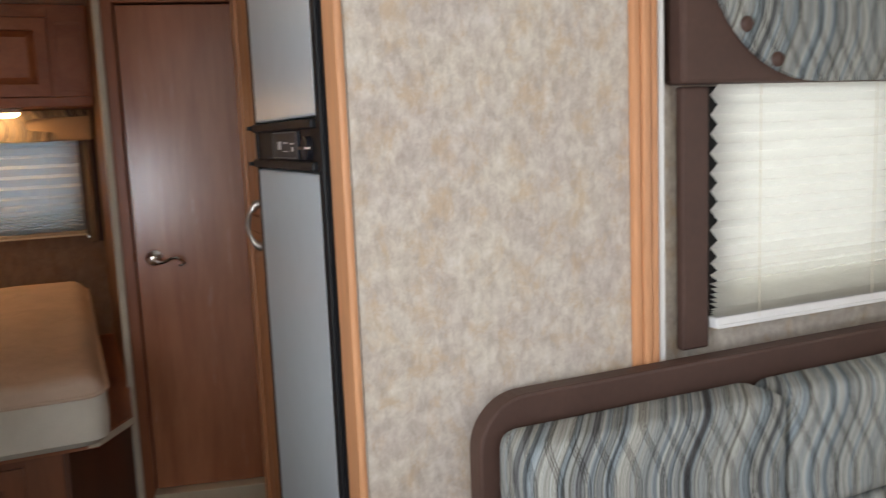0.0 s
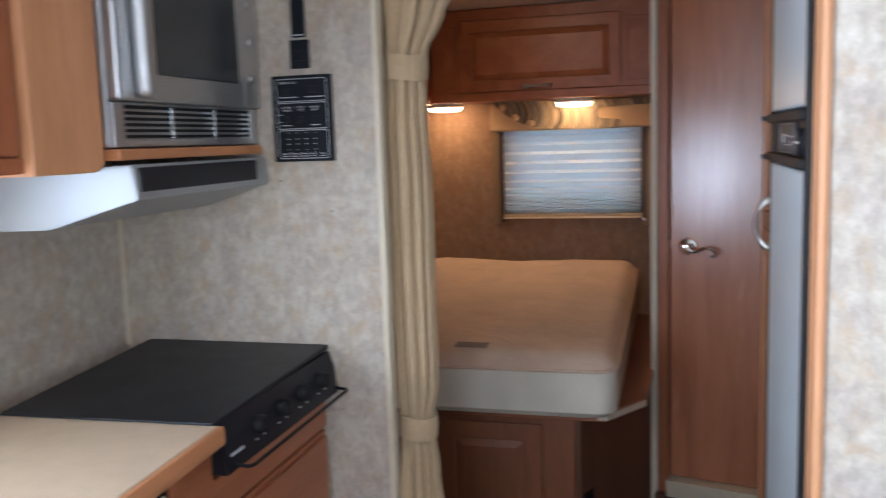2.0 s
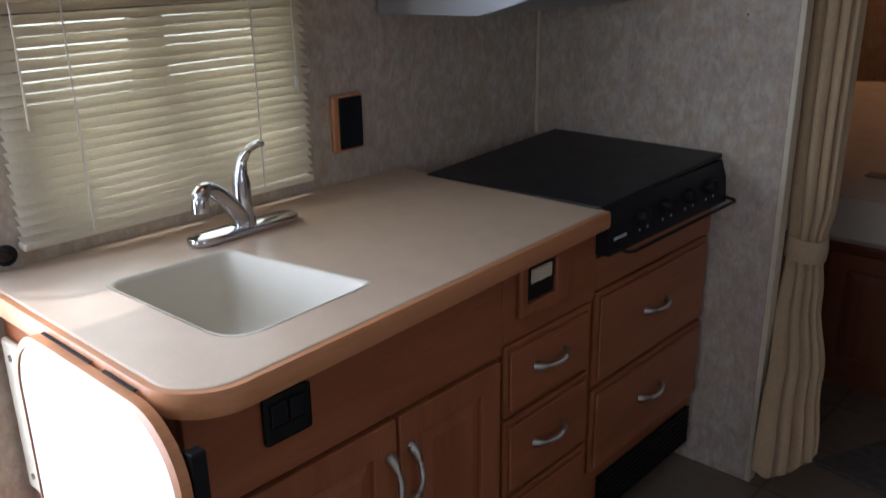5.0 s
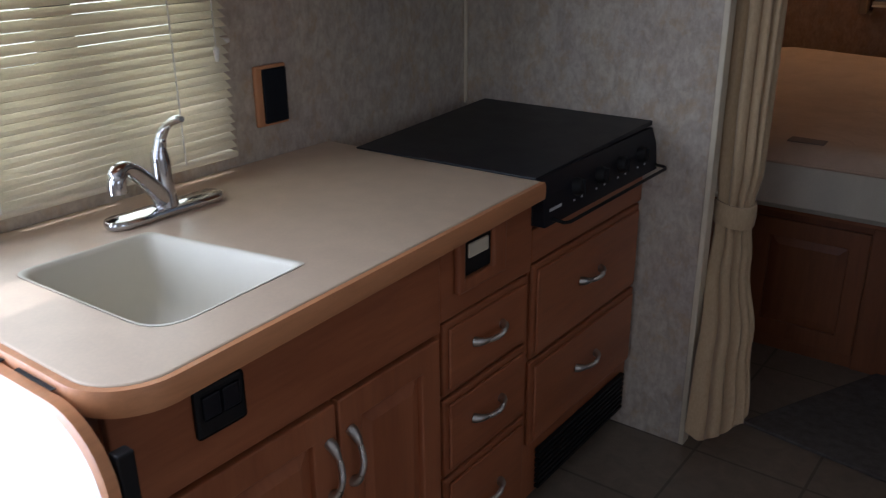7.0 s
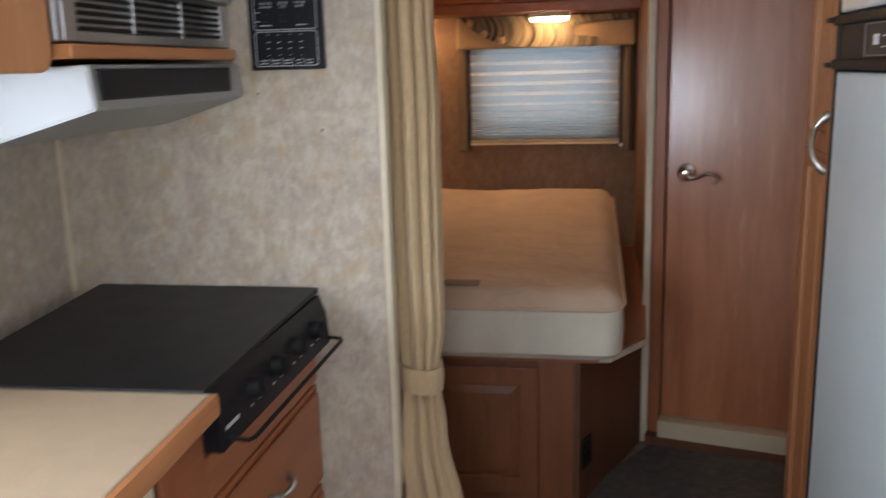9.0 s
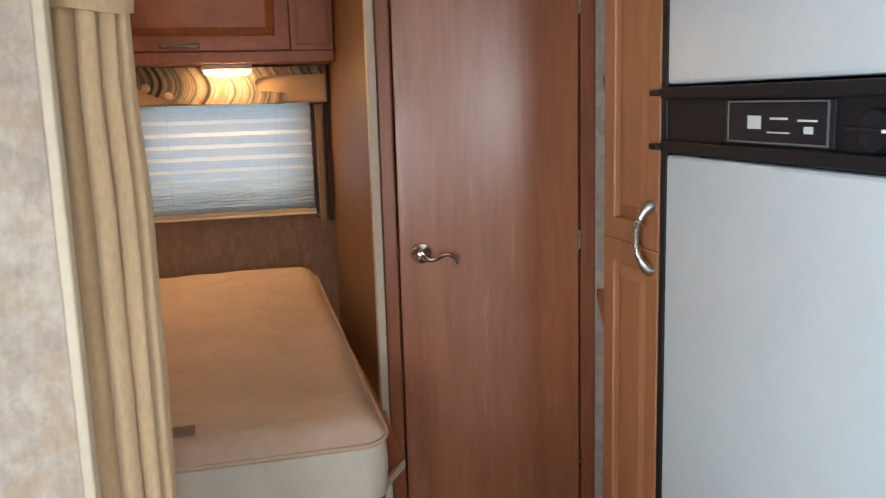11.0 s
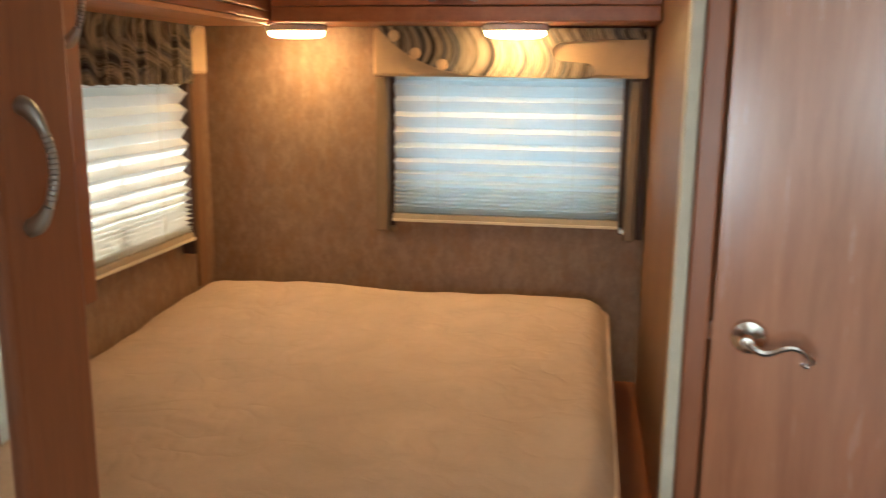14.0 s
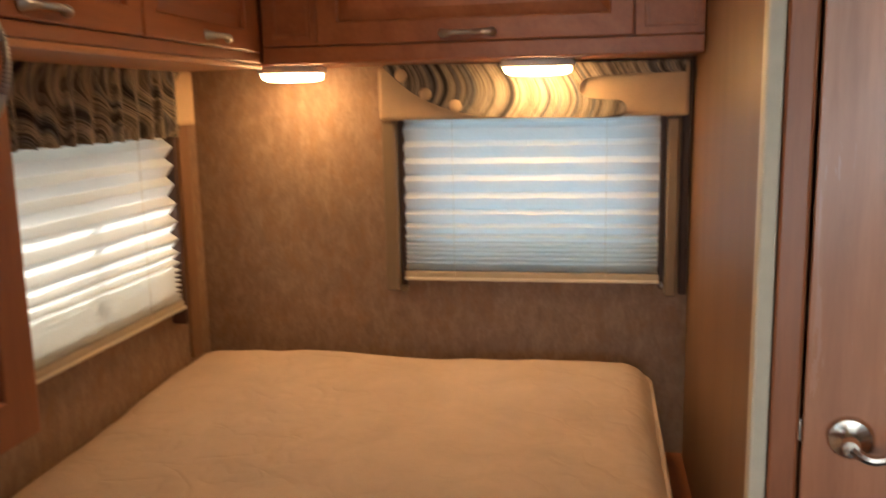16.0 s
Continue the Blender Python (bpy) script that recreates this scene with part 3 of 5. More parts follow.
lathe(bm, [(0.033, 0), (0.033, 0.004), (0.029, 0.010), (0.019, 0.013), (0.013, 0.016), (0.013, 0.045), (0.011, 0.049), (0.003, 0.05)], DW @ Vector((0.114, 1.012, -0.004)), 24, DN)
rose = part("handle_rose", bm, SATIN, d, "round nickel door rose", True)
bm = bmesh.new()
pts = [(0.114 + 0.10 * s, 1.012 - 0.013 * s - 0.011 * math.sin(2 * math.pi * s * 0.95), 0.040) for s in [i / 16 for i in range(17)]]
pts += [(0.214 + 0.008 * math.sin(a), 1.000 - 0.009 * (1 - math.cos(a)), 0.040) for a in (0.5, 1.2, 2.0, 2.8, 3.6, 4.4)]
tube(bm, [DW @ Vector(p) for p in pts], [0.0085 - 0.0035 * min(1, i / 16) for i in range(len(pts))], 8)
part("lever", bm, SATIN, rose, "curved nickel lever", True)
structure("bath_step", boxes((0.045, 0.64, 0.046, 0.110, -0.03, 0.052), m=DW, bev=0.004), CARPETSTEP, "pale threshold board below the bathroom door", "step")
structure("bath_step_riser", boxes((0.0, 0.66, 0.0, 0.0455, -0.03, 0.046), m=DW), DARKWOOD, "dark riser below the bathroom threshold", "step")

# ---- windows with their frames and panes ----


def window(name, n, at, q, label, bar=0.014, depth=0.09):
    m = face(n, at)
    u0, u1, v0, v1 = q
    w = thing(name, tuple(m @ Vector(((u0 + u1) / 2, v0, -depth))), label, "window")
    tagged(w, kind="structure")
    f = 0.028
    part("window_frame", boxes((u0, u0 + f, v0, v1, -depth + 0.012, -depth + 0.05), (u1 - f, u1, v0, v1, -depth + 0.012, -depth + 0.05),
                               (u0 + f, u1 - f, v0, v0 + f, -depth + 0.012, -depth + 0.05), (u0 + f, u1 - f, v1 - f, v1, -depth + 0.012, -depth + 0.05),
                               ((u0 + u1) / 2 - bar, (u0 + u1) / 2 + bar, v0 + f, v1 - f, -depth + 0.014, -depth + 0.048), m=m, bev=0.003), BLACK, w)
    for a, b in ((u0 + f, (u0 + u1) / 2 - bar), ((u0 + u1) / 2 + bar, u1 - f)):
        p = part("pane", boxes((a, b, v0 + f, v1 - f, -depth + 0.028, -depth + 0.032), m=m), GLASS, w, "clear window pane")
        p.visible_shadow = False
    return w


window("window_1", "-y", REAR, RWIN, "rear bedroom window behind a lowered pleated shade", 0.004)
window("window_2", "+x", LW, BW, "bedroom side window behind a lowered pleated shade", 0.004)
window("window_3", "+x", LW, KW, "kitchen window behind a cream slatted blind", 0.032)
window("window_4", "-y", 1.566, SW, "dinette end window behind a lowered pleated shade", 0.004)


def pleated_shade(n, at, u0, u1, v0, v1, label, full, ridge, rail=SHADE, base_w=0.022):
    """A cloth shade of sharp pleats: stacked flat on its bottom rail, then opening out to full pleats above."""
    m = face(n, at)
    t = thing("pleated_shade", tuple(m @ Vector(((u0 + u1) / 2, v0, base_w))), label, "window shade", "pleated shades of the coach")
    steps = [0.0055] * 3 + [0.012] * 5 + [0.021, 0.027, 0.036]
    prof, z, k = [], v0 + 0.013, 0
    while z < v1:
        p = min(full, steps[k] * full / 0.044) if k < len(steps) else full
        prof += [(z, -0.011), (z + p * ridge, 0.013)]
        z += p
        k += 1
    prof.append((z, -0.011))
    prof = [q for q in prof if q[0] < v1 + 0.02]
    bm = bmesh.new()
    prev = None
    nu = 14
    for i, (z, w) in enumerate(prof):
        row = [bm.verts.new(m @ Vector((u0 + (u1 - u0) * j / nu, z + 0.0008 * math.sin(2.1 * j + i), base_w + w + 0.0009 * math.sin(1.3 * j + 2.3 * i)))) for j in range(nu + 1)]
        if prev:
            for j in range(nu):
                bm.faces.new((prev[j], prev[j + 1], row[j + 1], row[j]))
        prev = row
    part("shade_cloth", bm, SHADE, t)
    rl = part("bottom_rail", boxes((u0 - 0.004, u1 + 0.004, v0 - 0.014, v0 + 0.012, 0.002, base_w + 0.015), m=m, bev=0.005), rail, t, "flat bottom rail")
    part("rail_lip", boxes((u0 - 0.004, u1 + 0.004, v0 - 0.013, v0 - 0.004, base_w + 0.0152, base_w + 0.020), m=m, bev=0.002), CREAM if rail is not WHITE else WHITE, rl, "pale rounded lip")
    for s in (0.2, 0.8):
        bm = bmesh.new()
        u = u0 + (u1 - u0) * s
        tube(bm, [m @ Vector((u, v0, base_w + 0.0145)), m @ Vector((u, v1, base_w + 0.0145))], 0.0009, 5)
        part("cord", bm, CREAM, t)
    return t


RAILTAN = plain("tan_shade_rail", (0.45, 0.37, 0.26), 0.5)
pleated_shade("-y", REAR, 0.425, 1.110, 1.035, 1.53, "white pleated shade lowered over the rear window", 0.047, 0.70, RAILTAN, 0.03)
pleated_shade("+x", LW, 3.33, 4.19, 0.985, 1.53, "white pleated shade lowered over the bedroom side window", 0.050, 0.62, RAILTAN, 0.03)
pleated_shade("-y", 1.566, 2.347, 2.969, 0.973, 1.62, "white pleated shade lowered over the dinette window", 0.043, 0.5, WHITE, 0.026)


def side_board(n, at, rows, label, material, deep=0.045):
    m = face(n, at)
    for r in rows:
        t = thing("window_side_board", tuple(m @ Vector((r[0], r[2], 0))), label, "window trim", "boards beside the shades")
        part("board", boxes((*r, 0.002, deep), m=m, bev=min(0.006, deep * 0.3)), material, t)


TANBOARD2 = plain("tan_window_trim", (0.22, 0.152, 0.09), 0.55)
side_board("-y", REAR, [(0.367, 0.4045, 0.99, 1.462), (1.1285, 1.159, 0.985, 1.462)], "brown upright board beside the rear shade", TANBOARD2)
# two channels; the third, at 1.168, is a dark strip imitating wall shadow
side_board("-y", REAR, [(0.405, 0.4205, 1.0, 1.462), (1.1145, 1.128, 1.0, 1.462), (1.168, 1.188, 0.985, 1.606)], "dark upright strip by the rear shade, the outermost one painting a shadowed gap", BROWNTRIM, 0.012)
side_board("+x", LW, [(4.196, 4.216, 0.925, 1.462)], "dark upright channel beside the side shade", BROWNTRIM)
side_board("-y", 1.566, [(2.259, 2.334, 0.917, 1.506)], "dark brown padded board beside the dinette shade", BROWNTRIM, 0.028)

side_board("-y", 1.566, [(2.3345, 2.385, 0.975, 1.506)], "black upright channel behind the edge of the dinette shade", BLACK, 0.007)

for n, at, u, v in (("-y", REAR, 1.122, 1.015), ("-y", REAR, 0.417, 0.995)):
    m = face(n, at)
    t = thing("shade_knob", tuple(m @ Vector((u, v, 0))), "small clear shade-cord knob on the wall", "knob", "shade knobs")
    bm = bmesh.new()
    lathe(bm, [(0.004, 0), (0.004, 0.02), (0.010, 0.026), (0.011, 0.034), (0.006, 0.041)], m @ Vector((u, v, 0)), 14, tuple(m.to_3x3() @ Vector((0, 0, 1))))
    part("knob", bm, CHROME if u > 0.6 else TANBOARD2, t, "", True)


def scalloped_valance(name, n, at, u0, u1, v0, v1, curve, fabric, board, label, buttons, but_mat, w0=0.03):
    """A padded window valance: a board with a swag of striped cloth cut to a curve, and covered buttons along it."""
    m = face(n, at)
    t = thing(name, tuple(m @ Vector(((u0 + u1) / 2, v0, w0))), label, "valance", "window valances")
    part("board", boxes((u0, u1, v0, v1, 0.004, w0 + 0.07), m=m, bev=0.01), board, t)
    ring = curve
    bm = bmesh.new()
    fr_ = [bm.verts.new(m @ Vector((u, v, w0 + 0.086))) for u, v in ring]
    bk_ = [bm.verts.new(m @ Vector((u, v, w0 + 0.0705))) for u, v in ring]
    for i in range(len(ring)):
        j = (i + 1) % len(ring)
        bm.faces.new((fr_[i], fr_[j], bk_[j], bk_[i]))
    rim = bm.faces.new(fr_)
    bm.faces.new(bk_[::-1])
    bmesh.ops.bevel(bm, geom=list(rim.edges), offset=0.006, segments=2, affect="EDGES")
    part("swag", bm, fabric, t, "swirl-striped cloth swag")
    for u, v in buttons:
        bm = bmesh.new()
        lathe(bm, [(0.016, 0), (0.017, 0.005), (0.013, 0.011), (0.005, 0.014)], m @ Vector((u, v, w0 + 0.084)), 16, tuple(m.to_3x3() @ Vector((0, 0, 1))))
        part("button", bm, but_mat, t, "cloth-covered button", True)
    return t


def arc(cx, cy, rx, ry, a0, a1, n=10):
    return [(cx + rx * math.cos(radians(a0 + (a1 - a0) * i / n)), cy + ry * math.sin(radians(a0 + (a1 - a0) * i / n))) for i in range(n + 1)]


rear_curve = arc(0.72, 1.70, 0.36, 0.232, 202, 270, 9) + [(0.93, 1.464)] + arc(1.0, 1.486, 0.022, 0.022, -80, 90, 6) + arc(0.93, 1.54, 0.035, 0.032, 270, 100, 6) + [(1.165, 1.575), (1.17, 1.606), (0.385, 1.606)]
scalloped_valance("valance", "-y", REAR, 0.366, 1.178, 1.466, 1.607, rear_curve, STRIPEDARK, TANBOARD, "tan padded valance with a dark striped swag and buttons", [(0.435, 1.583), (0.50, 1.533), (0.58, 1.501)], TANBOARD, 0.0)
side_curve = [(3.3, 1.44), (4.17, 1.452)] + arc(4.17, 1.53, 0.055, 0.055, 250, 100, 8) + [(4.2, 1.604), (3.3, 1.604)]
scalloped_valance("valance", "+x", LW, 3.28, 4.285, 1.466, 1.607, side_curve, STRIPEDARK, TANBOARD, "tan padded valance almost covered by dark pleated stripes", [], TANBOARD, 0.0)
VAL = bpy.data.objects["valance.001"]
bm = bmesh.new()
mv = face("+x", LW)
front, back = [], []
nf = 240
for i in range(nf + 1):
    u = 3.30 + 0.84 * i / nf
    k = u * 2 * math.pi / 0.062
    row = []
    for v, amp in ((1.440, 1.0), (1.49, 0.9), (1.55, 0.7), (1.604, 0.35)):
        row.append(bm.verts.new(mv @ Vector((u + 0.004 * math.sin(1.7 * k) * amp, v - (0.003 * math.sin(k) if v < 1.45 else 0), 0.0955 + 0.008 * amp * math.sin(k + 0.5 * math.sin(k * 0.37))))))
    front.append(row)
    back.append([bm.verts.new(mv @ Vector((u, v, 0.0866))) for v in (1.440, 1.604)])
for i in range(nf):
    for j in range(3):
        bm.faces.new((front[i][j], front[i + 1][j], front[i + 1][j + 1], front[i][j + 1]))
    bm.faces.new((back[i][0], back[i][1], back[i + 1][1], back[i + 1][0]))
    bm.faces.new((front[i][0], back[i][0], back[i + 1][0], front[i + 1][0]))
    bm.faces.new((front[i][3], front[i + 1][3], back[i + 1][1], back[i][1]))
for i in (0, nf):
    bm.faces.new((front[i][0], front[i][1], front[i][2], front[i][3], back[i][1], back[i][0]))
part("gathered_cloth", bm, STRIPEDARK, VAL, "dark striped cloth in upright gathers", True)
din_curve = arc(2.613, 1.83, 0.335, 0.320, 180, 270, 12) + [(3.06, 1.511), (3.06, 2.02), (2.279, 2.02)]
scalloped_valance("valance", "-y", 1.566, 2.226, 3.09, 1.509, 2.028, din_curve, STRIPE, BROWNTRIM, "dark brown padded valance with a pale striped swag", [(2.382, 1.632), (2.471, 1.558)], BROWNTRIM, 0.0)

# ---- kitchen blind: separate slats on ladders ----
t = thing("slatted_blind", (LW + 0.03, 0.885, 0.925), "cream slatted blind lowered over the kitchen window", "blind")
part("head_rail", boxes((LW + 0.006, LW + 0.05, 0.562, 1.208, 1.348, 1.398), bev=0.003), CREAM, t)
part("bottom_rail", boxes((LW + 0.012, LW + 0.044, 0.563, 1.207, 0.934, 0.948), bev=0.005), SLAT, t)
slat_me = None
zz = 0.957
while zz < 1.342:
    if slat_me is None:
        bm = bmesh.new()
        rings = []
        for y in (0.565 - 0.885, 1.205 - 0.885):
            rings.append([bm.verts.new((0.0125 * s, y, 0.0018 * (1 - s * s) - 0.0071 * s + e)) for s, e in ((-1, 0), (-0.4, 0), (0.4, 0), (1, 0), (1, -0.0008), (0.4, -0.0008), (-0.4, -0.0008), (-1, -0.0008))])
        a, b = rings
        for k in range(8):
            bm.faces.new((a[k], a[(k + 1) % 8], b[(k + 1) % 8], b[k]))
        bm.faces.new(a)
        bm.faces.new(b[::-1])
        bmesh.ops.recalc_face_normals(bm, faces=list(bm.faces))
        slat_me = bpy.data.meshes.new("slat")
        bm.to_mesh(slat_me)
        bm.free()
        slat_me.materials.append(SLAT)
    s = new("slat", slat_me)
    s.parent = t
    s.matrix_basis = pose(0.0, 0, zz - 0.925, 1.3 * (1.405 - zz) / 0.45 + random.uniform(-0.15, 0.15), random.uniform(-3.5, 3.5), random.uniform(-0.25, 0.25))
    zz += 0.0182
for y in (0.69, 1.07):
    bm = bmesh.new()
    tube(bm, [(LW + 0.0445, y, 0.945), (LW + 0.0445, y, 1.37)], 0.0017, 5)
    tube(bm, [(LW + 0.0165, y, 0.945), (LW + 0.0165, y, 1.37)], 0.0011, 5)
    part("ladder_cord", bm, WHITE, t)
bm = bmesh.new()
tube(bm, [(LW + 0.052, 1.165, 1.37), (LW + 0.052, 1.168, 1.17)], 0.0013, 5)
lathe(bm, [(0.002, 0), (0.006, -0.004), (0.004, -0.03)], (LW + 0.052, 1.168, 1.172), 8)
part("pull_cord", bm, WHITE, t)
bm = bmesh.new()
tube(bm, [(LW + 0.054, 0.602, 1.352), (LW + 0.056, 0.602, 1.33), (LW + 0.058, 0.600, 1.143)], [0.0014, 0.0019, 0.0021], 6)
part("tilt_wand", bm, SLAT, t, "pale plastic tilt wand")
t = thing("blind_holder", (LW, 1.215, 1.175), "small white hold-down peg beside the blind", "peg")
part("peg", boxes((LW, LW + 0.02, 1.203, 1.232, 1.170, 1.180), bev=0.003), WHITE, t)

# ---- grab handle between the entry and the blind ----
t = thing("grab_handle", (LW, 0.545, 0.925), "dark plastic grab handle on the wall beside the entry", "handle")
bm = bmesh.new()
bow = glide([(LW + 0.004, 0.545, 0.925), (LW + 0.028, 0.530, 0.935), (LW + 0.066, 0.490, 0.965), (LW + 0.085, 0.450, 1.02), (LW + 0.088, 0.440, 1.13), (LW + 0.080, 0.450, 1.23), (LW + 0.050, 0.485, 1.29), (LW + 0.022, 0.510, 1.312), (LW + 0.004, 0.520, 1.32)], 6)
tube(bm, bow, 0.011, 10)
part("grip", bm, BLACK, t, "", True)
for y, z in ((0.545, 0.925), (0.520, 1.32)):
    bm = bmesh.new()
    lathe(bm, [(0.019, 0.0), (0.019, 0.006), (0.013, 0.012)], (LW + 0.001, y, z), 16, (1, 0, 0))
    part("mount", bm, BLACK, t, "round end mount", True)

# ---- kitchen base units, worktop, sink ----
FX = 0.388


def base_unit(y0, y1, label, x1=FX, top=0.862):
    t = thing("base_cabinet", ((LW + x1) / 2, (y0 + y1) / 2, 0), label, "cabinet", "kitchen base cabinets")
    part("body", boxes((LW + 0.003, x1 - 0.018, y0 + 0.001, y1 - 0.001, 0.06, top), bev=0.002), CHERRY, t)
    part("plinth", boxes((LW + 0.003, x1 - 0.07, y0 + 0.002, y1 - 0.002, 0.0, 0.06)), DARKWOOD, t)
    return t


SINKU = base_unit(0.52, 1.207, "cherry sink cabinet with two raised-panel doors", FX, 0.72)
part("end_board", boxes((LW + 0.004, FX - 0.019, 0.5205, 0.534, 0.7205, 0.8615)), CHERRY, SINKU)
part("face_rail", boxes((0.5215, 1.2055, 0.672, 0.861, -0.018, -0.002), m=face("+x", FX), bev=0.003), CHERRY_H, SINKU)
part("corner_post", boxes((0.5205, 0.60, 0.062, 0.659, -0.018, -0.0025), m=face("+x", FX), bev=0.003), CHERRY, SINKU)
for a, b, hy in ((0.603, 0.912, 0.892), (0.920, 1.198, 0.944)):
    dr = raised_door(SINKU, "+x", FX - 0.018, a, b, 0.085, 0.664, CHERRY, 0.055, 0.020)
    bow_handle(dr, face("+x", FX + 0.002), hy, 0.545, 0.105, True, 0.028)
DRAW = base_unit(1.207, 1.537, "cherry drawer cabinet with three drawers")
part("face_frame", boxes((1.2085, 1.5355, 0.688, 0.861, -0.018, -0.004), m=face("+x", FX), bev=0.003), CHERRY_H, DRAW)


def drawer(parent, y0, y1, z0, z1, at=FX):
    m = face("+x", at)
    dw = part("drawer_front", boxes((y0, y1, z0, z1, -0.018, -0.006), (y0 + 0.013, y1 - 0.013, z0 + 0.013, z1 - 0.013, -0.0058, 0.002), m=m, bev=0.004), CHERRY_H, parent)
    bow_handle(dw, face("+x", at + 0.002), (y0 + y1) / 2 - 0.01, (z0 + z1) / 2 + 0.01, 0.102, False, 0.027)


for z0, z1 in ((0.520, 0.681), (0.330, 0.512), (0.085, 0.322)):
    drawer(DRAW, 1.219, 1.526, z0, z1)
STVU = base_unit(1.537, 2.100, "cherry cabinet below the stove with two deep drawers and a vent")
part("face_frame", boxes((1.5385, 2.0985, 0.702, 0.780, -0.018, -0.006), m=face("+x", FX), bev=0.003), CHERRY_H, STVU)
drawer(STVU, 1.548, 2.090, 0.460, 0.695)
drawer(STVU, 1.548, 2.090, 0.225, 0.452)
part("vent", boxes(*[(1.60, 2.07, z, z + 0.008, -0.016, -0.004) for z in [0.075 + 0.015 * i for i in range(8)]], m=face("+x", FX)), BLACK, STVU, "black slotted heater vent")

t = thing("light_switch", (FX, 1.36, 0.78), "cream rocker switch in a dark frame on the cabinet rail", "switch")
m = face("+x", FX)
part("frame", ring_frame(face("+x", FX - 0.003), (1.248, 1.412, 0.735, 0.855), (1.270, 1.366, 0.763, 0.838), 0.015, 0.005), CHERRY, t, "small wooden frame")
part("plate", boxes((1.2705, 1.3655, 0.7635, 0.8375, -0.003, 0.003), m=m, bev=0.002), BLACK, t)
part("rocker", boxes((1.284, 1.352, 0.800, 0.830, 0.0035, 0.009), m=m, bev=0.003), CREAM, t)
t = thing("wall_socket", (FX, 0.71, 0.755), "black double socket on the sink cabinet", "socket")
part("plate", boxes((0.645, 0.732, 0.734, 0.812, -0.001, 0.006), m=m, bev=0.006), BLACK, t)
part("cover", boxes((0.656, 0.687, 0.762, 0.800, 0.0065, 0.009), (0.690, 0.721, 0.762, 0.800, 0.0065, 0.009), m=m, bev=0.003), BLACKGLOSS, t)

outline = [(LW + 0.002, 0.492)] + [(0.379 + 0.08 * math.cos(radians(a)), 0.572 + 0.08 * math.sin(radians(a))) for a in range(-90, 1, 6)] + [(0.409, 1.5215), (LW + 0.002, 1.5215)]


def basin_ring(ins):
    """The basin's outline, drawn in by ins: a skewed rectangle with soft corners, one of them tight."""
    cx, cy = 0.172, 0.757
    pts = [(0.0, 0.618), (0.360, 0.628), (0.340, 0.916), (0.008, 0.858)]
    rad = (0.035, 0.065, 0.014, 0.02)
    shr = [(x + (cx - x) * ins / 0.17, y + (cy - y) * ins / 0.14) for x, y in pts]
    out = []
    for i, (x, y) in enumerate(shr):
        c = Vector((x, y))
        a = (Vector(shr[i - 1]) - c).normalized()
        b = (Vector(shr[(i + 1) % 4]) - c).normalized()
        r = rad[i] + ins * 0.5
        for k in range(7):
            s = k / 6
            out.append(tuple(c + a * r * (1 - s) ** 2 + b * r * s ** 2))
    return out


hole = basin_ring(0.0)
t = thing("worktop", (0.1, 1.0, 0.862), "beige solid worktop with a rounded wooden-edged corner", "worktop")
part("slab", prism(outline, 0.8625, 0.900, holes=[hole], bev=0.004), COUNTER, t)


def edge_strip(path, z0, z1, th, out=1):
    bm = bmesh.new()
    n = len(path)
    rows = []
    for i, (x, y) in enumerate(path):
        x0, y0 = path[max(i - 1, 0)]
        x1, y1 = path[min(i + 1, n - 1)]
        d = Vector((y1 - y0, -(x1 - x0))).normalized() * out
        rows.append([bm.verts.new((x + d.x * k, y + d.y * k, z)) for k, z in ((0.0005, z0), (th * 0.8, z0), (th, z0 + 0.008), (th, z1 - 0.008), (th * 0.8, z1), (0.0005, z1))])
    for a, b in zip(rows, rows[1:]):
        for k in range(6):
            bm.faces.new((a[k], a[(k + 1) % 6], b[(k + 1) % 6], b[k]))
    bm.faces.new(rows[0])
    bm.faces.new(rows[-1][::-1])
    return bm


part("wood_edge", edge_strip(outline[:-1], 0.862, 0.8985, 0.013), MAPLE_H, t, "rounded honey wooden edge", True)
t = thing("kitchen_sink", (0.17, 0.755, 0.72), "almond moulded kitchen sink basin set in the worktop", "sink")
bm = bmesh.new()
rings = []
for k, (ins, z) in enumerate(((-0.002, 0.9005), (0.001, 0.9006), (0.004, 0.899), (0.008, 0.892), (0.022, 0.79), (0.036, 0.755), (0.055, 0.742), (0.09, 0.736))):
    rings.append([bm.verts.new((x, y, z)) for x, y in basin_ring(ins)])
for a, b in zip(rings, rings[1:]):
    for i in range(len(a)):
        bm.faces.new((a[i], a[(i + 1) % len(a)], b[(i + 1) % len(a)], b[i]))
bm.faces.new(rings[-1])
part("basin", bm, SINKMAT, t, "", True)
bm = bmesh.new()
lathe(bm, [(0.036, 0), (0.036, 0.003), (0.03, 0.004), (0.012, 0.002)], (0.17, 0.755, 0.7352), 20)
part("drain", bm, NICKEL, t, "steel drain", True)

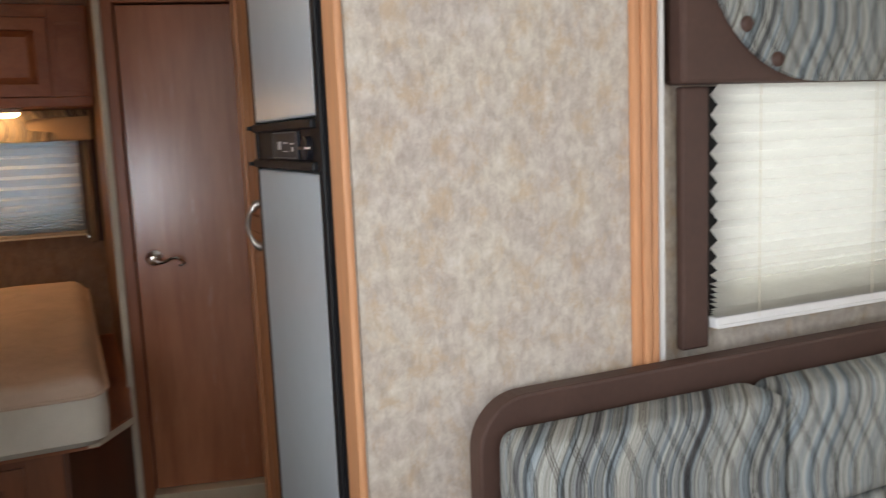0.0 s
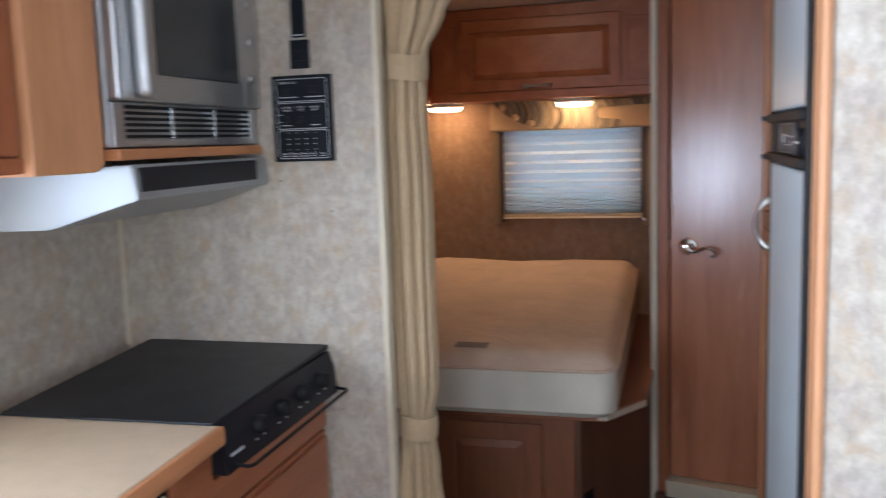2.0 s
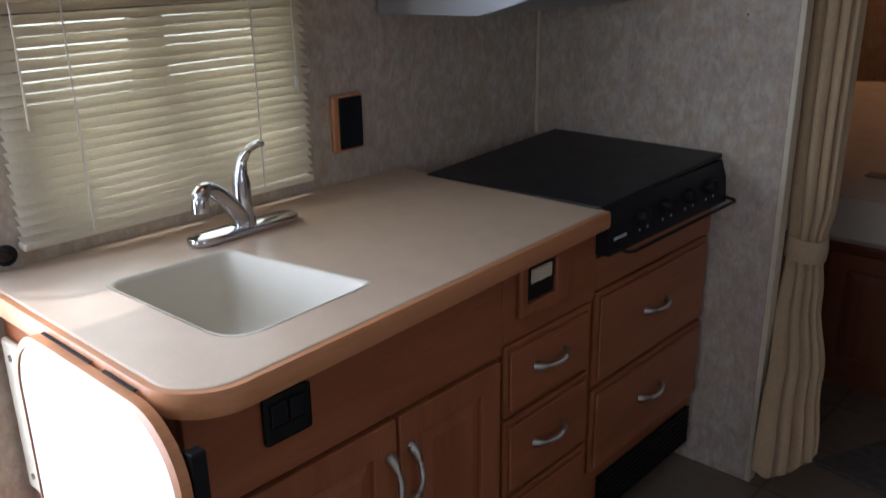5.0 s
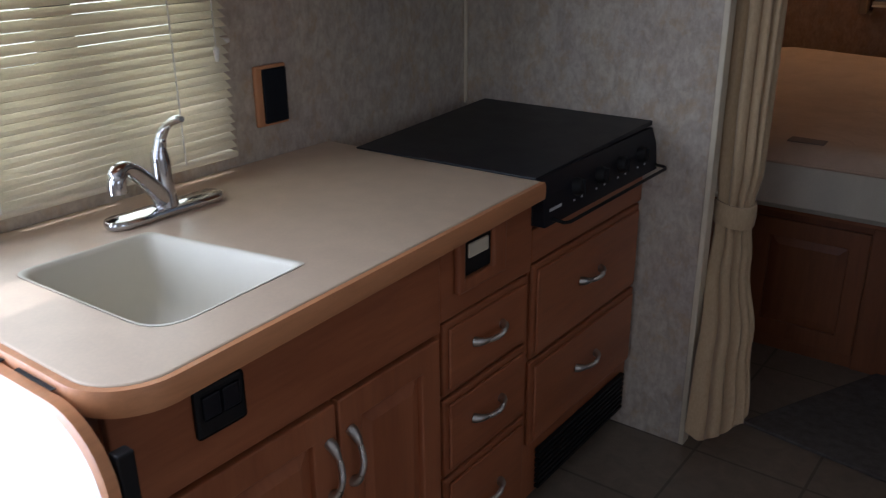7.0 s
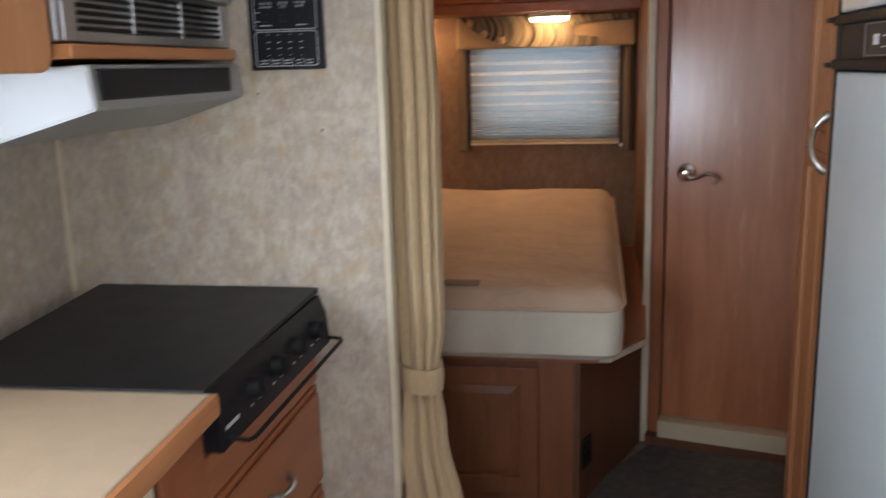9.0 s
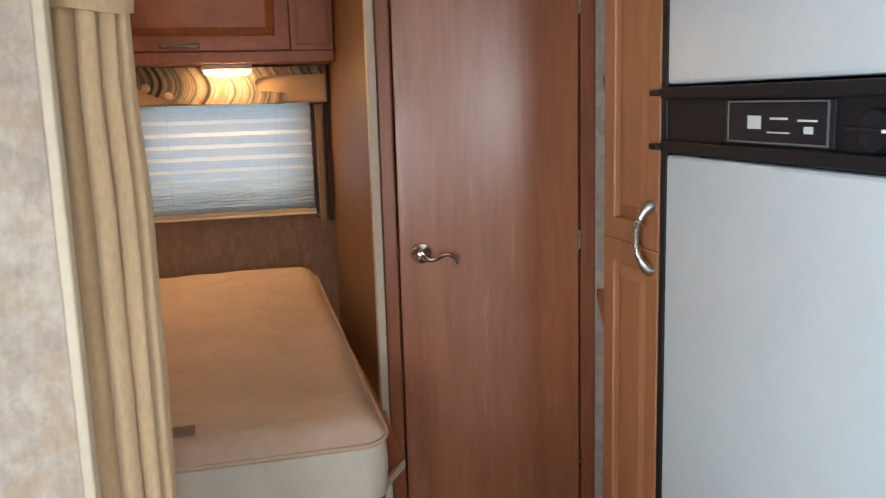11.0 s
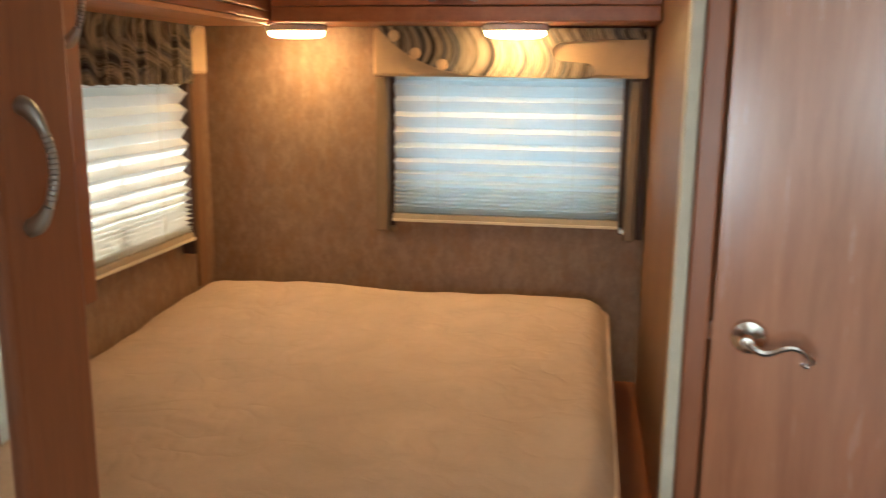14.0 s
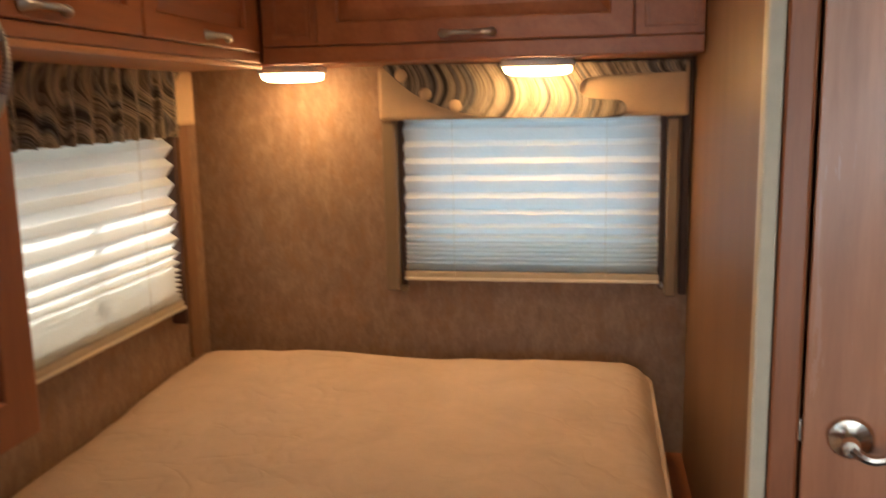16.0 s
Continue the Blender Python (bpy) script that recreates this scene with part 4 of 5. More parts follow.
t = thing("faucet", (-0.05, 0.94, 0.90), "chrome single-lever kitchen faucet behind the sink", "faucet")
part("deck_plate", prism(rounded(-0.078, -0.022, 0.815, 1.065, 0.027), 0.9005, 0.917, bev=0.006), CHROME, t, "", True)
bm = bmesh.new()
lathe(bm, [(0.024, 0), (0.021, 0.02), (0.017, 0.05), (0.018, 0.085), (0.014, 0.105), (0.005, 0.112)], (-0.05, 0.94, 0.915), 20)
part("body", bm, CHROME, t, "", True)
bm = bmesh.new()
d = Vector((0.45, -0.89, 0)).normalized()
neck = glide([(0, -0.036, 0.017), (0.02, -0.012, 0.0165), (0.05, 0.018, 0.0155), (0.085, 0.046, 0.0145), (0.115, 0.062, 0.014), (0.136, 0.064, 0.0142), (0.148, 0.054, 0.0155), (0.150, 0.030, 0.016)])
tube(bm, [Vector((-0.05, 0.94, 0.955 + h)) + d * s for s, h, r in neck], [r for s, h, r in neck], 16)
part("spout", bm, CHROME, t, "", True)
bm = bmesh.new()
grip = glide([(-0.05, 0.94, 1.012, 0.0145), (-0.047, 0.944, 1.040, 0.011), (-0.030, 0.949, 1.066, 0.0078), (-0.005, 0.952, 1.080, 0.008), (0.012, 0.953, 1.083, 0.0055)])
tube(bm, [q[:3] for q in grip], [q[3] for q in grip], 12)
part("lever", bm, CHROME, t, "", True)

# drop leaf at the worktop's end
t = thing("drop_leaf", (0.23, 0.475, 0.30), "white laminate drop-leaf folded down at the worktop end", "table leaf")
leaf = rounded(0.02, 0.474, 0.33, 0.876, 0.095, 10)
m = face("-y", 0.474)
part("leaf", prism(leaf, 0.0, 0.016, m=m), LAMINATE, t, "white laminate underside")
ring_in = [(x, y) for x, y in leaf]
bm = bmesh.new()
rows = []
cx, cy = 0.2325, 0.6
for (x, y) in ring_in:
    dx, dy = x - cx, y - cy
    L = math.hypot(dx, dy)
    ox, oy = x + dx / L * 0.014, y + dy / L * 0.014
    rows.append([bm.verts.new(m @ Vector(p)) for p in ((x, y, -0.001), (ox, oy, 0.001), (ox, oy, 0.016), (x, y, 0.019))])
for i in range(len(rows)):
    a, b = rows[i], rows[(i + 1) % len(rows)]
    for k in range(4):
        bm.faces.new((a[k], a[(k + 1) % 4], b[(k + 1) % 4], b[k]))
part("wood_edge", bm, MAPLE_H, t, "honey wooden edge band", True)
for a, b in ((0.10, 0.25), (0.285, 0.37)):
    part("hinge", boxes((a, b, 0.8910, 0.8924, -0.003, 0.003), m=m), BLACK, t, "dark strip hinge")
# black strip that draws the shadow gap along the leaf's right edge
part("bracket", boxes((0.462, 0.482, 0.34, 0.84, -0.026, -0.003), m=m, bev=0.003), BLACK, t, "black bracket strip standing for the shadow gap by the leaf edge")

t = thing("cover_plate", (-0.155, 0.5195, 0.5), "cream plastic cover plate with two screws on the cabinet end", "cover plate")
mp_ = face("-y", 0.5195)
part("plate", boxes((-0.188, -0.118, 0.48, 0.785, 0.0, 0.014), m=mp_, bev=0.006), CREAM, t)
for v in (0.515, 0.755):
    bm = bmesh.new()
    lathe(bm, [(0.007, 0), (0.0065, 0.002), (0.002, 0.003)], mp_ @ Vector((-0.153, v, 0.014)), 12, (0, -1, 0))
    part("screw", bm, NICKEL, t, "small screw head", True)

# ---- stove ----
t = thing("cooktop_range", (0.13, 1.81, 0.79), "black gas range with its cover lowered over the burners", "stove")
bm = bmesh.new()
lid = ((-0.085, 1.497, 0.9045), (0.402, 1.514, 0.906), (0.396, 2.099, 0.919), (-0.128, 2.099, 0.919))
vs = [bm.verts.new((x, y, z - d)) for d in (0.0, 0.0125) for x, y, z in lid]
for q in ((0, 1, 2, 3), (7, 6, 5, 4), (0, 4, 5, 1), (1, 5, 6, 2), (2, 6, 7, 3), (3, 7, 4, 0)):
    bm.faces.new([vs[i] for i in q])
for v in vs[4:6] + vs[7:]:
    v.co.z = max(v.co.z, 0.9006)
bmesh.ops.bevel(bm, geom=list(bm.edges), offset=0.0015, segments=2, affect="EDGES", profile=0.5)
part("cover", bm, BLACKGLOSS, t, "black enamel burner cover")
part("body", boxes((-0.080, 0.388, 1.529, 2.097, 0.792, 0.9002), bev=0.004), BLACK, t)
bm = bmesh.new()
pr = [(0.389, 0.795), (0.418, 0.795), (0.412, 0.86), (0.398, 0.901), (0.389, 0.901)]
va = [bm.verts.new((x, 1.529, z)) for x, z in pr]
vb = [bm.verts.new((x, 2.097, z)) for x, z in pr]
for i in range(5):
    bm.faces.new((va[i], va[(i + 1) % 5], vb[(i + 1) % 5], vb[i]))
bm.faces.new(va)
bm.faces.new(vb[::-1])
con = part("control_panel", bm, BLACKGLOSS, t)
for y in (1.67, 1.78, 1.89, 2.0):
    bm = bmesh.new()
    lathe(bm, [(0.021, 0), (0.020, 0.012), (0.016, 0.020), (0.004, 0.022)], (0.4125, y, 0.852), 18, (0.98, 0, 0.2))
    box(bm, 0.425, 0.438, y - 0.003, y + 0.003, 0.838, 0.871)
    part("knob", bm, BLACK, con, "black burner knob", True)
for y in (1.655, 1.69, 1.76, 1.80, 1.87, 1.91, 1.98, 2.02):
    part("mark", boxes((0.4145, 0.4165, y, y + 0.007, 0.822, 0.826)), GREYPRINT, con, "pale control mark")
part("badge", boxes((0.4155, 0.4178, 1.55, 1.60, 0.826, 0.832)), GREYPRINT, con, "pale badge bar")
bm = bmesh.new()
tube(bm, [(0.414, 1.56, 0.808), (0.446, 1.562, 0.804), (0.453, 1.575, 0.804), (0.453, 2.07, 0.806), (0.446, 2.085, 0.806), (0.414, 2.088, 0.808)], 0.004, 8)
part("towel_bar", bm, BLACK, t, "thin black front bar", True)

# ---- socket in wooden frame ----
t = thing("wall_outlet", (LW, 1.365, 1.04), "dark outlet plate in a wooden frame on the kitchen wall", "outlet")
m = face("+x", LW)
part("frame", boxes((1.296, 1.387, 0.974, 1.109, 0.001, 0.013), m=m, bev=0.004), MAPLE, t, "honey wooden block")
part("plate", boxes((1.313, 1.382, 0.981, 1.102, 0.0135, 0.018), m=m, bev=0.004), NAVY, t)

# ---- upper cabinets, kitchen ----
UX = 0.206
t = thing("wall_cabinet", (0.0, 0.92, 1.40), "cherry wall cabinet with two raised-panel doors over the sink", "cabinet", "kitchen wall cabinets")
part("body", boxes((LW + 0.003, UX - 0.02, 0.535, 1.308, 1.405, TOP - 0.003), bev=0.002), CHERRY, t)
part("bottom_rail", boxes((0.5355, 1.3075, 1.4, 1.428, -0.0195, -0.002), m=face("+x", UX), bev=0.003), CHERRY_H, t)
part("end_panel", prism(rounded(LW + 0.003, UX - 0.022, 1.395, TOP - 0.003, 0.018, 5, (0, 1, 0, 0)), 0, 0.014, m=face("-y", 0.5345)), LAMINATE, t, "pale cabinet end facing the entry")
part("end_edge", boxes((UX - 0.0215, UX + 0.001, 0.519, 0.5345, 1.3955, TOP - 0.003), bev=0.004), CHERRY, t, "wooden edge of the cabinet end")
part("stile", boxes((0.536, 0.575, 1.4285, TOP - 0.003, -0.0195, -0.0025), m=face("+x", UX), bev=0.003), CHERRY, t)
for a, b, hy in ((0.579, 0.938, 0.905), (0.948, 1.300, 0.978)):
    dr = raised_door(t, "+x", UX - 0.0195, a, b, 1.430, TOP - 0.02, CHERRY, 0.058, 0.0215)
    bow_handle(dr, face("+x", UX + 0.002), hy, 1.645, 0.115, True, 0.028)
bm = boxes((0.568, 0.583, 1.47, 1.525, 0.003, 0.008), m=face("+x", UX), bev=0.002)
part("hinge", bm, NICKEL, t, "small nickel hinge")
t = thing("microwave_cabinet", (0.0, 1.8, 1.40), "honey wooden cabinet surround for the microwave", "cabinet", "kitchen wall cabinets")
bm = prism(rounded(1.3095, 1.497, 1.395, TOP - 0.003, 0.03, 5, (0, 1, 0, 0)), -0.40, 0.018, m=face("+x", UX), bev=0.003)
part("filler_panel", bm, MAPLE, t)
part("side", boxes((LW + 0.003, 0.19, 1.4975, 1.512, 1.40, TOP - 0.003)), MAPLE, t)
part("shelf", boxes((LW + 0.003, 0.245, 1.5125, 2.100, 1.415, 1.437), bev=0.004), MAPLE_H, t, "honey wooden shelf edge")
t = thing("microwave", (0.03, 1.8, 1.438), "stainless over-range microwave with a dark glass door", "microwave")
part("body", boxes((LW + 0.02, 0.222, 1.514, 2.098, 1.439, 1.93), bev=0.004), STEEL, t)
m = face("+x", 0.222)
part("vent_grille", boxes(*[(1.553, 2.06, 1.458 + 0.0115 * i, 1.464 + 0.0115 * i, 0.001, 0.010) for i in range(6)], m=m, bev=0.0015), BLACK, t, "dark slotted vent")
part("vent_frame", boxes((1.516, 1.552, 1.44, 1.526, 0, 0.012), (2.061, 2.097, 1.44, 1.526, 0, 0.012), (1.552, 2.061, 1.44, 1.4555, 0, 0.012), (1.552, 2.061, 1.5225, 1.526, 0, 0.012), (1.715, 1.722, 1.456, 1.522, 0.002, 0.0115), (1.890, 1.897, 1.456, 1.522, 0.002, 0.0115), m=m, bev=0.002), STEEL, t)
dr = part("door", boxes((1.516, 2.01, 1.528, 1.925, 0, 0.03), m=m, bev=0.006), STEEL, t, "brushed steel door")
part("glass", boxes((1.628, 1.975, 1.583, 1.88, 0.0305, 0.034), m=m, bev=0.004), DARKGLASS, dr, "dark door glass")
bm = bmesh.new()
box(bm, 1.560, 1.606, 1.532, 1.918, 0.0305, 0.062, m, 0.015, 5)
part("handle", bm, STEEL, dr, "broad rounded steel door handle", True)
cp = part("control_panel", boxes((2.014, 2.097, 1.528, 1.925, 0, 0.027), m=m, bev=0.006), STEEL, t)
for z in (1.60, 1.69, 1.78):
    bm = bmesh.new()
    lathe(bm, [(0.013, 0), (0.012, 0.005), (0.004, 0.006)], m @ Vector((2.055, z, 0.027)), 16, (1, 0, 0))
    part("dial", bm, STEEL, cp, "flat steel dial", True)
t = thing("range_hood", (0.05, 1.8, 1.28), "white and steel range hood with a black front strip", "range hood")
bm = bmesh.new()
prof = [(LW + 0.01, 1.283), (0.076, 1.283), (0.257, 1.338), (0.250, 1.406), (LW + 0.01, 1.384)]
va = [bm.verts.new((x, y, z)) for (x, z), y in zip(prof, (1.45, 1.5032, 1.5394, 1.538, 1.45))]
vb = [bm.verts.new((x, 2.095, z)) for x, z in prof]
for i in range(5):
    bm.faces.new((va[i], va[(i + 1) % 5], vb[(i + 1) % 5], vb[i]))
bm.faces.new(va)
bm.faces.new(vb[::-1])
bmesh.ops.bevel(bm, geom=list(bm.edges), offset=0.003, segments=2, affect="EDGES")
part("body", bm, plain("hood_enamel", (0.34, 0.355, 0.365), 0.35, 0.3, 0.03), t)
bm = boxes((0.2475, 0.2585, 1.556, 2.035, 1.352, 1.400), bev=0.003)
part("front_strip", bm, BLACKGLOSS, t, "black control strip")
def lens_body(x0, x1, y0, y1, top, low, taper):
    """A moulded lens that narrows downwards."""
    bm = bmesh.new()
    rings = [[bm.verts.new((x, y, z)) for x, y in rounded(x0 + e, x1 - e, y0 + e, y1 - e, 0.012)] for e, z in ((0, top), (0.001, top - 0.006), (taper * 0.75, low + 0.003), (taper, low))]
    for a, b in zip(rings, rings[1:]):
        for k in range(len(a)):
            bm.faces.new((a[k], a[(k + 1) % len(a)], b[(k + 1) % len(a)], b[k]))
    bm.faces.new(rings[0])
    bm.faces.new(rings[-1][::-1])
    return bm


t = thing("cabinet_light", (0.12, 0.895, 1.37), "rectangular cream light under the wall cabinet, dimly lit", "light")
part("base", boxes((0.078, 0.160, 0.806, 0.988, 1.386, 1.3945), bev=0.003), WHITE, t)
part("lens", lens_body(0.081, 0.157, 0.810, 0.984, 1.3855, 1.360, 0.018), LAMP_DIM, t, "glowing cream lens")

# ---- monitor panel and switches on the partition ----
m = face("-y", PART)
t = thing("monitor_panel", (0.363, PART, 1.392), "black tank monitor panel with grey printed controls", "control panel")
part("plate", boxes((0.282, 0.443, 1.392, 1.606, 0.001, 0.012), m=m, bev=0.003), NAVY, t)
bm = bmesh.new()
for v0, v1 in ((1.542, 1.597), (1.474, 1.538), (1.400, 1.470)):
    tube(bm, [m @ Vector((u, v, 0.0122)) for u, v in [*rounded(0.295, 0.430, v0, v1, 0.006, 4), (0.295, v0 + 0.006)]], 0.0009, 4)
for v, rows in ((1.551, ((0.303, 0.352), (0.372, 0.424))), (1.4815, ((0.308, 0.332), (0.386, 0.408)))):
    for a, b in rows:
        box(bm, a, b, v, v + 0.0022, 0.0122, 0.0130, m)
for k, u in enumerate((0.326, 0.350, 0.374, 0.398)):
    box(bm, u + 0.0004, u + 0.0014, 1.402, 1.4165, 0.0122, 0.0130, m)
    for v, w in ((1.4625, 0.002), (1.4475, 0.0055), (1.435, 0.005), (1.421, 0.002)):
        box(bm, u - 0.003 - w / 2, u - 0.003 + w / 2, v, v + 0.002, 0.0122, 0.0130, m)
for u, w in ((0.312, 0.016), (0.338, 0.015), (0.363, 0.015), (0.3875, 0.009), (0.413, 0.011)):
    for v in (1.4045, 1.4105):
        box(bm, u - w / 2, u + w / 2, v, v + 0.0022, 0.0122, 0.0130, m)
for v in (1.508, 1.490):
    box(bm, 0.300, 0.308, v, v + 0.002, 0.0122, 0.0130, m)
part("print", bm, GREYPRINT, t, "grey printed frames and marks")
for u, v, s in ((0.32, 1.565, 0.006), (0.395, 1.570, 0.011), (0.32, 1.497, 0.006), (0.358, 1.497, 0.006), (0.396, 1.497, 0.006)):
    part("switch", boxes((u - s, u + s, v - 0.008, v + 0.008, 0.0122, 0.019), m=m, bev=0.002), BLACKGLOSS, t, "small black rocker switch")


def words(parent, text, size, m, u, v, w, material):
    c = bpy.data.curves.new("lettering", "FONT")
    c.body, c.size, c.align_x, c.extrude = text, size, "CENTER", 0.0002
    tmp = bpy.data.objects.new("lettering", c)
    scene.collection.objects.link(tmp)
    dg = bpy.context.evaluated_depsgraph_get()
    me = bpy.data.meshes.new_from_object(tmp.evaluated_get(dg))
    bpy.data.objects.remove(tmp)
    me.transform(m @ Matrix.Translation((u, v, w)))
    me.transform(Matrix.Translation(-ORG[parent.name]))
    me.materials.clear()
    me.materials.append(material)
    ob = new("lettering", me)
    ob.parent = parent
    return ob


words(t, "GENERATOR", 0.0075, m, 0.325, 1.5855, 0.0125, GREYPRINT)
for w_, u in (("WATER\nHEATER", 0.322), ("LEVELS\nTEST", 0.359), ("WATER\nPUMP", 0.396)):
    words(t, w_, 0.0072, m, u, 1.5245, 0.0125, GREYPRINT)
t = thing("thermostat_switch", (0.361, PART, 1.622), "small black switch plate above the monitor panel", "switch")
part("plate", boxes((0.336, 0.387, 1.622, 1.692, 0.001, 0.010), m=m, bev=0.003), NAVY, t)
part("button", boxes((0.348, 0.375, 1.64, 1.667, 0.0102, 0.016), m=m, bev=0.003), BLACKGLOSS, t)
t = thing("thermometer_strip", (0.361, PART, 1.697), "narrow black strip gauge on the partition", "gauge")
part("plate", boxes((0.343, 0.379, 1.698, 1.80, 0.001, 0.009), m=m, bev=0.003), NAVY, t)
for v in (1.702, 1.79):
    part("mark", boxes((0.347, 0.375, v, v + 0.003, 0.0092, 0.0098), m=m), GREYPRINT, t)
for u, v in ((0.427, 1.266), (0.29, 1.345)):
    t = thing("wall_hook", (u, PART, v), "tiny dark nail in the papered partition", "nail", "nails in the partition")
    bm = bmesh.new()
    tube(bm, [(u, PART, v), (u, PART - 0.006, v), (u + 0.001, PART - 0.007, v - 0.004)], 0.0015, 6)
    part("pin", bm, BLACK, t)
t = thing("warning_label", (0.345, PART, 1.80), "yellow and white warning label on the partition", "label")
part("yellow_band", boxes((0.283, 0.408, 1.832, 1.875, 0.001, 0.0025), m=m), plain("yellow_label", (0.75, 0.52, 0.04), 0.5), t, "yellow band")
part("white_band", boxes((0.305, 0.405, 1.8165, 1.8315, 0.001, 0.0022), m=m), WHITE, t, "white band")
part("print", boxes((0.300, 0.392, 1.852, 1.858, 0.0026, 0.003), (0.300, 0.380, 1.842, 1.847, 0.0026, 0.003), m=m), BLACK, t, "unreadable dark print")

# ---- curtain at the partition ----
t = thing("curtain", (0.61, 2.195, 0.0), "tan curtain gathered by two cloth tie-backs beside the partition", "curtain")
CURT = [(0.10, 0.664, 0.063, 0.040), (0.35, 0.640, 0.054, 0.038), (0.56, 0.608, 0.042, 0.034), (0.66, 0.602, 0.035, 0.030), (0.71, 0.602, 0.035, 0.030), (0.80, 0.605, 0.044, 0.036), (1.0, 0.603, 0.045, 0.040),
        (1.3, 0.602, 0.045, 0.040), (1.50, 0.598, 0.042, 0.037), (1.59, 0.600, 0.040, 0.034), (1.65, 0.604, 0.041, 0.035), (1.74, 0.622, 0.062, 0.040), (1.85, 0.650, 0.090, 0.042), (2.0, 0.69, 0.125, 0.043), (2.04, 0.69, 0.13, 0.043)]


def cy_at(z):
    """The hem swings forward, clear of the partition."""
    return 2.197 - 0.15 * min(1, max(0, (0.62 - z) / 0.5)) ** 1.2


def at_height(z):
    for a, b in zip(CURT, CURT[1:]):
        if z <= b[0]:
            s = (z - a[0]) / (b[0] - a[0])
            s = s * s * (3 - 2 * s)
            return [p + (q - p) * s for p, q in zip(a[1:], b[1:])]
    return CURT[-1][1:]


bm = bmesh.new()
rings = []
nz, nk = 70, 200
for i in range(nz + 1):
    z = 0.10 + 1.94 * i / nz
    cx, rx, ry = at_height(z)
    ring = []
    for k in range(nk):
        a = 2 * math.pi * k / nk
        fa = a + 0.22 * math.sin(2 * a + 1.1) + 0.10 * math.sin(1.7 * z)
        fold = 0.72 + 0.62 * abs(math.sin(4.5 * fa - 0.6)) ** 0.75 + 0.05 * math.sin(13 * a + 1.7 + 2.0 * z)
        x = cx + rx * fold * math.cos(a)
        ring.append(bm.verts.new((x, cy_at(z) + ry * fold * math.sin(a), z + 0.9 * max(0, x - 0.65) * max(0, (0.5 - z) / 0.4) + 0.006 * math.sin(7 * a) * (i == 0))))
    rings.append(ring)
for s, u in zip(rings, rings[1:]):
    for k in range(nk):
        bm.faces.new((s[k], s[(k + 1) % nk], u[(k + 1) % nk], u[k]))
bm.faces.new(rings[0][::-1])
bm.faces.new(rings[-1])
part("cloth", bm, DRAPE, t, "", True)
for z, h in ((0.683, 0.030), (1.617, 0.031)):
    cx, rx, ry = at_height(z)
    bm = bmesh.new()
    rr = []
    for dz, e in ((-h, 0.006), (-h, 0.013), (0, 0.016), (h, 0.013), (h, 0.006)):
        rr.append([bm.verts.new((cx + (rx * 1.13 + e) * math.cos(2 * math.pi * k / 28), cy_at(z) + (ry * 1.13 + e) * math.sin(2 * math.pi * k / 28), z + dz + 0.004 * math.sin(4 * math.pi * k / 28))) for k in range(28)])
    for s, u in zip(rr, rr[1:]):
        for k in range(28):
            bm.faces.new((s[k], s[(k + 1) % 28], u[(k + 1) % 28], u[k]))
    part("tie_back", bm, DRAPE, t, "tan cloth tie-back", True)

# ---- floor mat ----
t = thing("floor_mat", (1.1, 2.8, 0), "black-brown carpet mat on the floor by the bed", "rug")
part("carpet", prism([(0.665, 2.31), (1.478, 2.19), (1.478, 2.50), (1.578, 2.525), (1.79, 3.21), (1.22, 3.355), (1.0, 3.02)], 0.001, 0.012, bev=0.003), RUG, t)

# ---- refrigerator ----
t = thing("refrigerator", (1.75, 1.82, 0.0), "tall two-door refrigerator in grey steel finish with black trim", "refrigerator")
F = face("-x", 1.485)
part("cabinet", boxes((1.525, 2.09, 1.624, 2.243, 0.0, TOP - 0.003)), BLACK, t)
part("frame", boxes((1.592, 1.6235, 0.03, TOP - 0.004, -0.0395, 0.006), m=F, bev=0.004), BLACK, t, "black outer trim")
part("frame", boxes((1.6245, 1.655, 0.05, TOP - 0.004, -0.0395, 0.014), m=F, bev=0.004), BLACK, t, "black upright trim")
part("frame", boxes((1.6555, 1.677, 0.05, TOP - 0.004, -0.0395, 0.007), m=F, bev=0.004), BLACK, t, "black upright trim")
part("frame", boxes((2.2245, 2.2425, 0.05, TOP - 0.004, -0.0395, 0.006), m=F, bev=0.004), BLACK, t, "black upright trim")
part("freezer_door", boxes((1.679, 2.2215, 1.472, TOP - 0.03, -0.0395, 0.006), m=F, bev=0.006), STEEL_V, t, "grey steel freezer door")
part("fridge_door", boxes((1.679, 2.2215, 0.13, 1.358, -0.0395, 0.006), m=F, bev=0.006), STEEL_V, t, "grey steel refrigerator door")
cp = part("control_band", boxes((1.679, 2.2235, 1.362, 1.468, -0.0395, 0.002), m=F, bev=0.003), BLACK, t, "black control band between the doors")
part("upper_grip", boxes((1.679, 2.2235, 1.448, 1.4675, 0.0022, 0.018), m=F, bev=0.004), BLACK, cp)
part("lower_grip", boxes((1.679, 2.2235, 1.3625, 1.382, 0.0022, 0.018), m=F, bev=0.004), BLACK, cp)
part("display", boxes((1.818, 2.048, 1.384, 1.446, 0.0025, 0.008), m=F, bev=0.002), BLACKGLOSS, cp)
part("display_edge", ring_frame(face("-x", 1.4770), (1.826, 2.040, 1.3865, 1.4445), (1.8285, 2.0375, 1.389, 1.442), 0.0015, 0.0003), DIMPRINT, cp, "thin grey display edge")
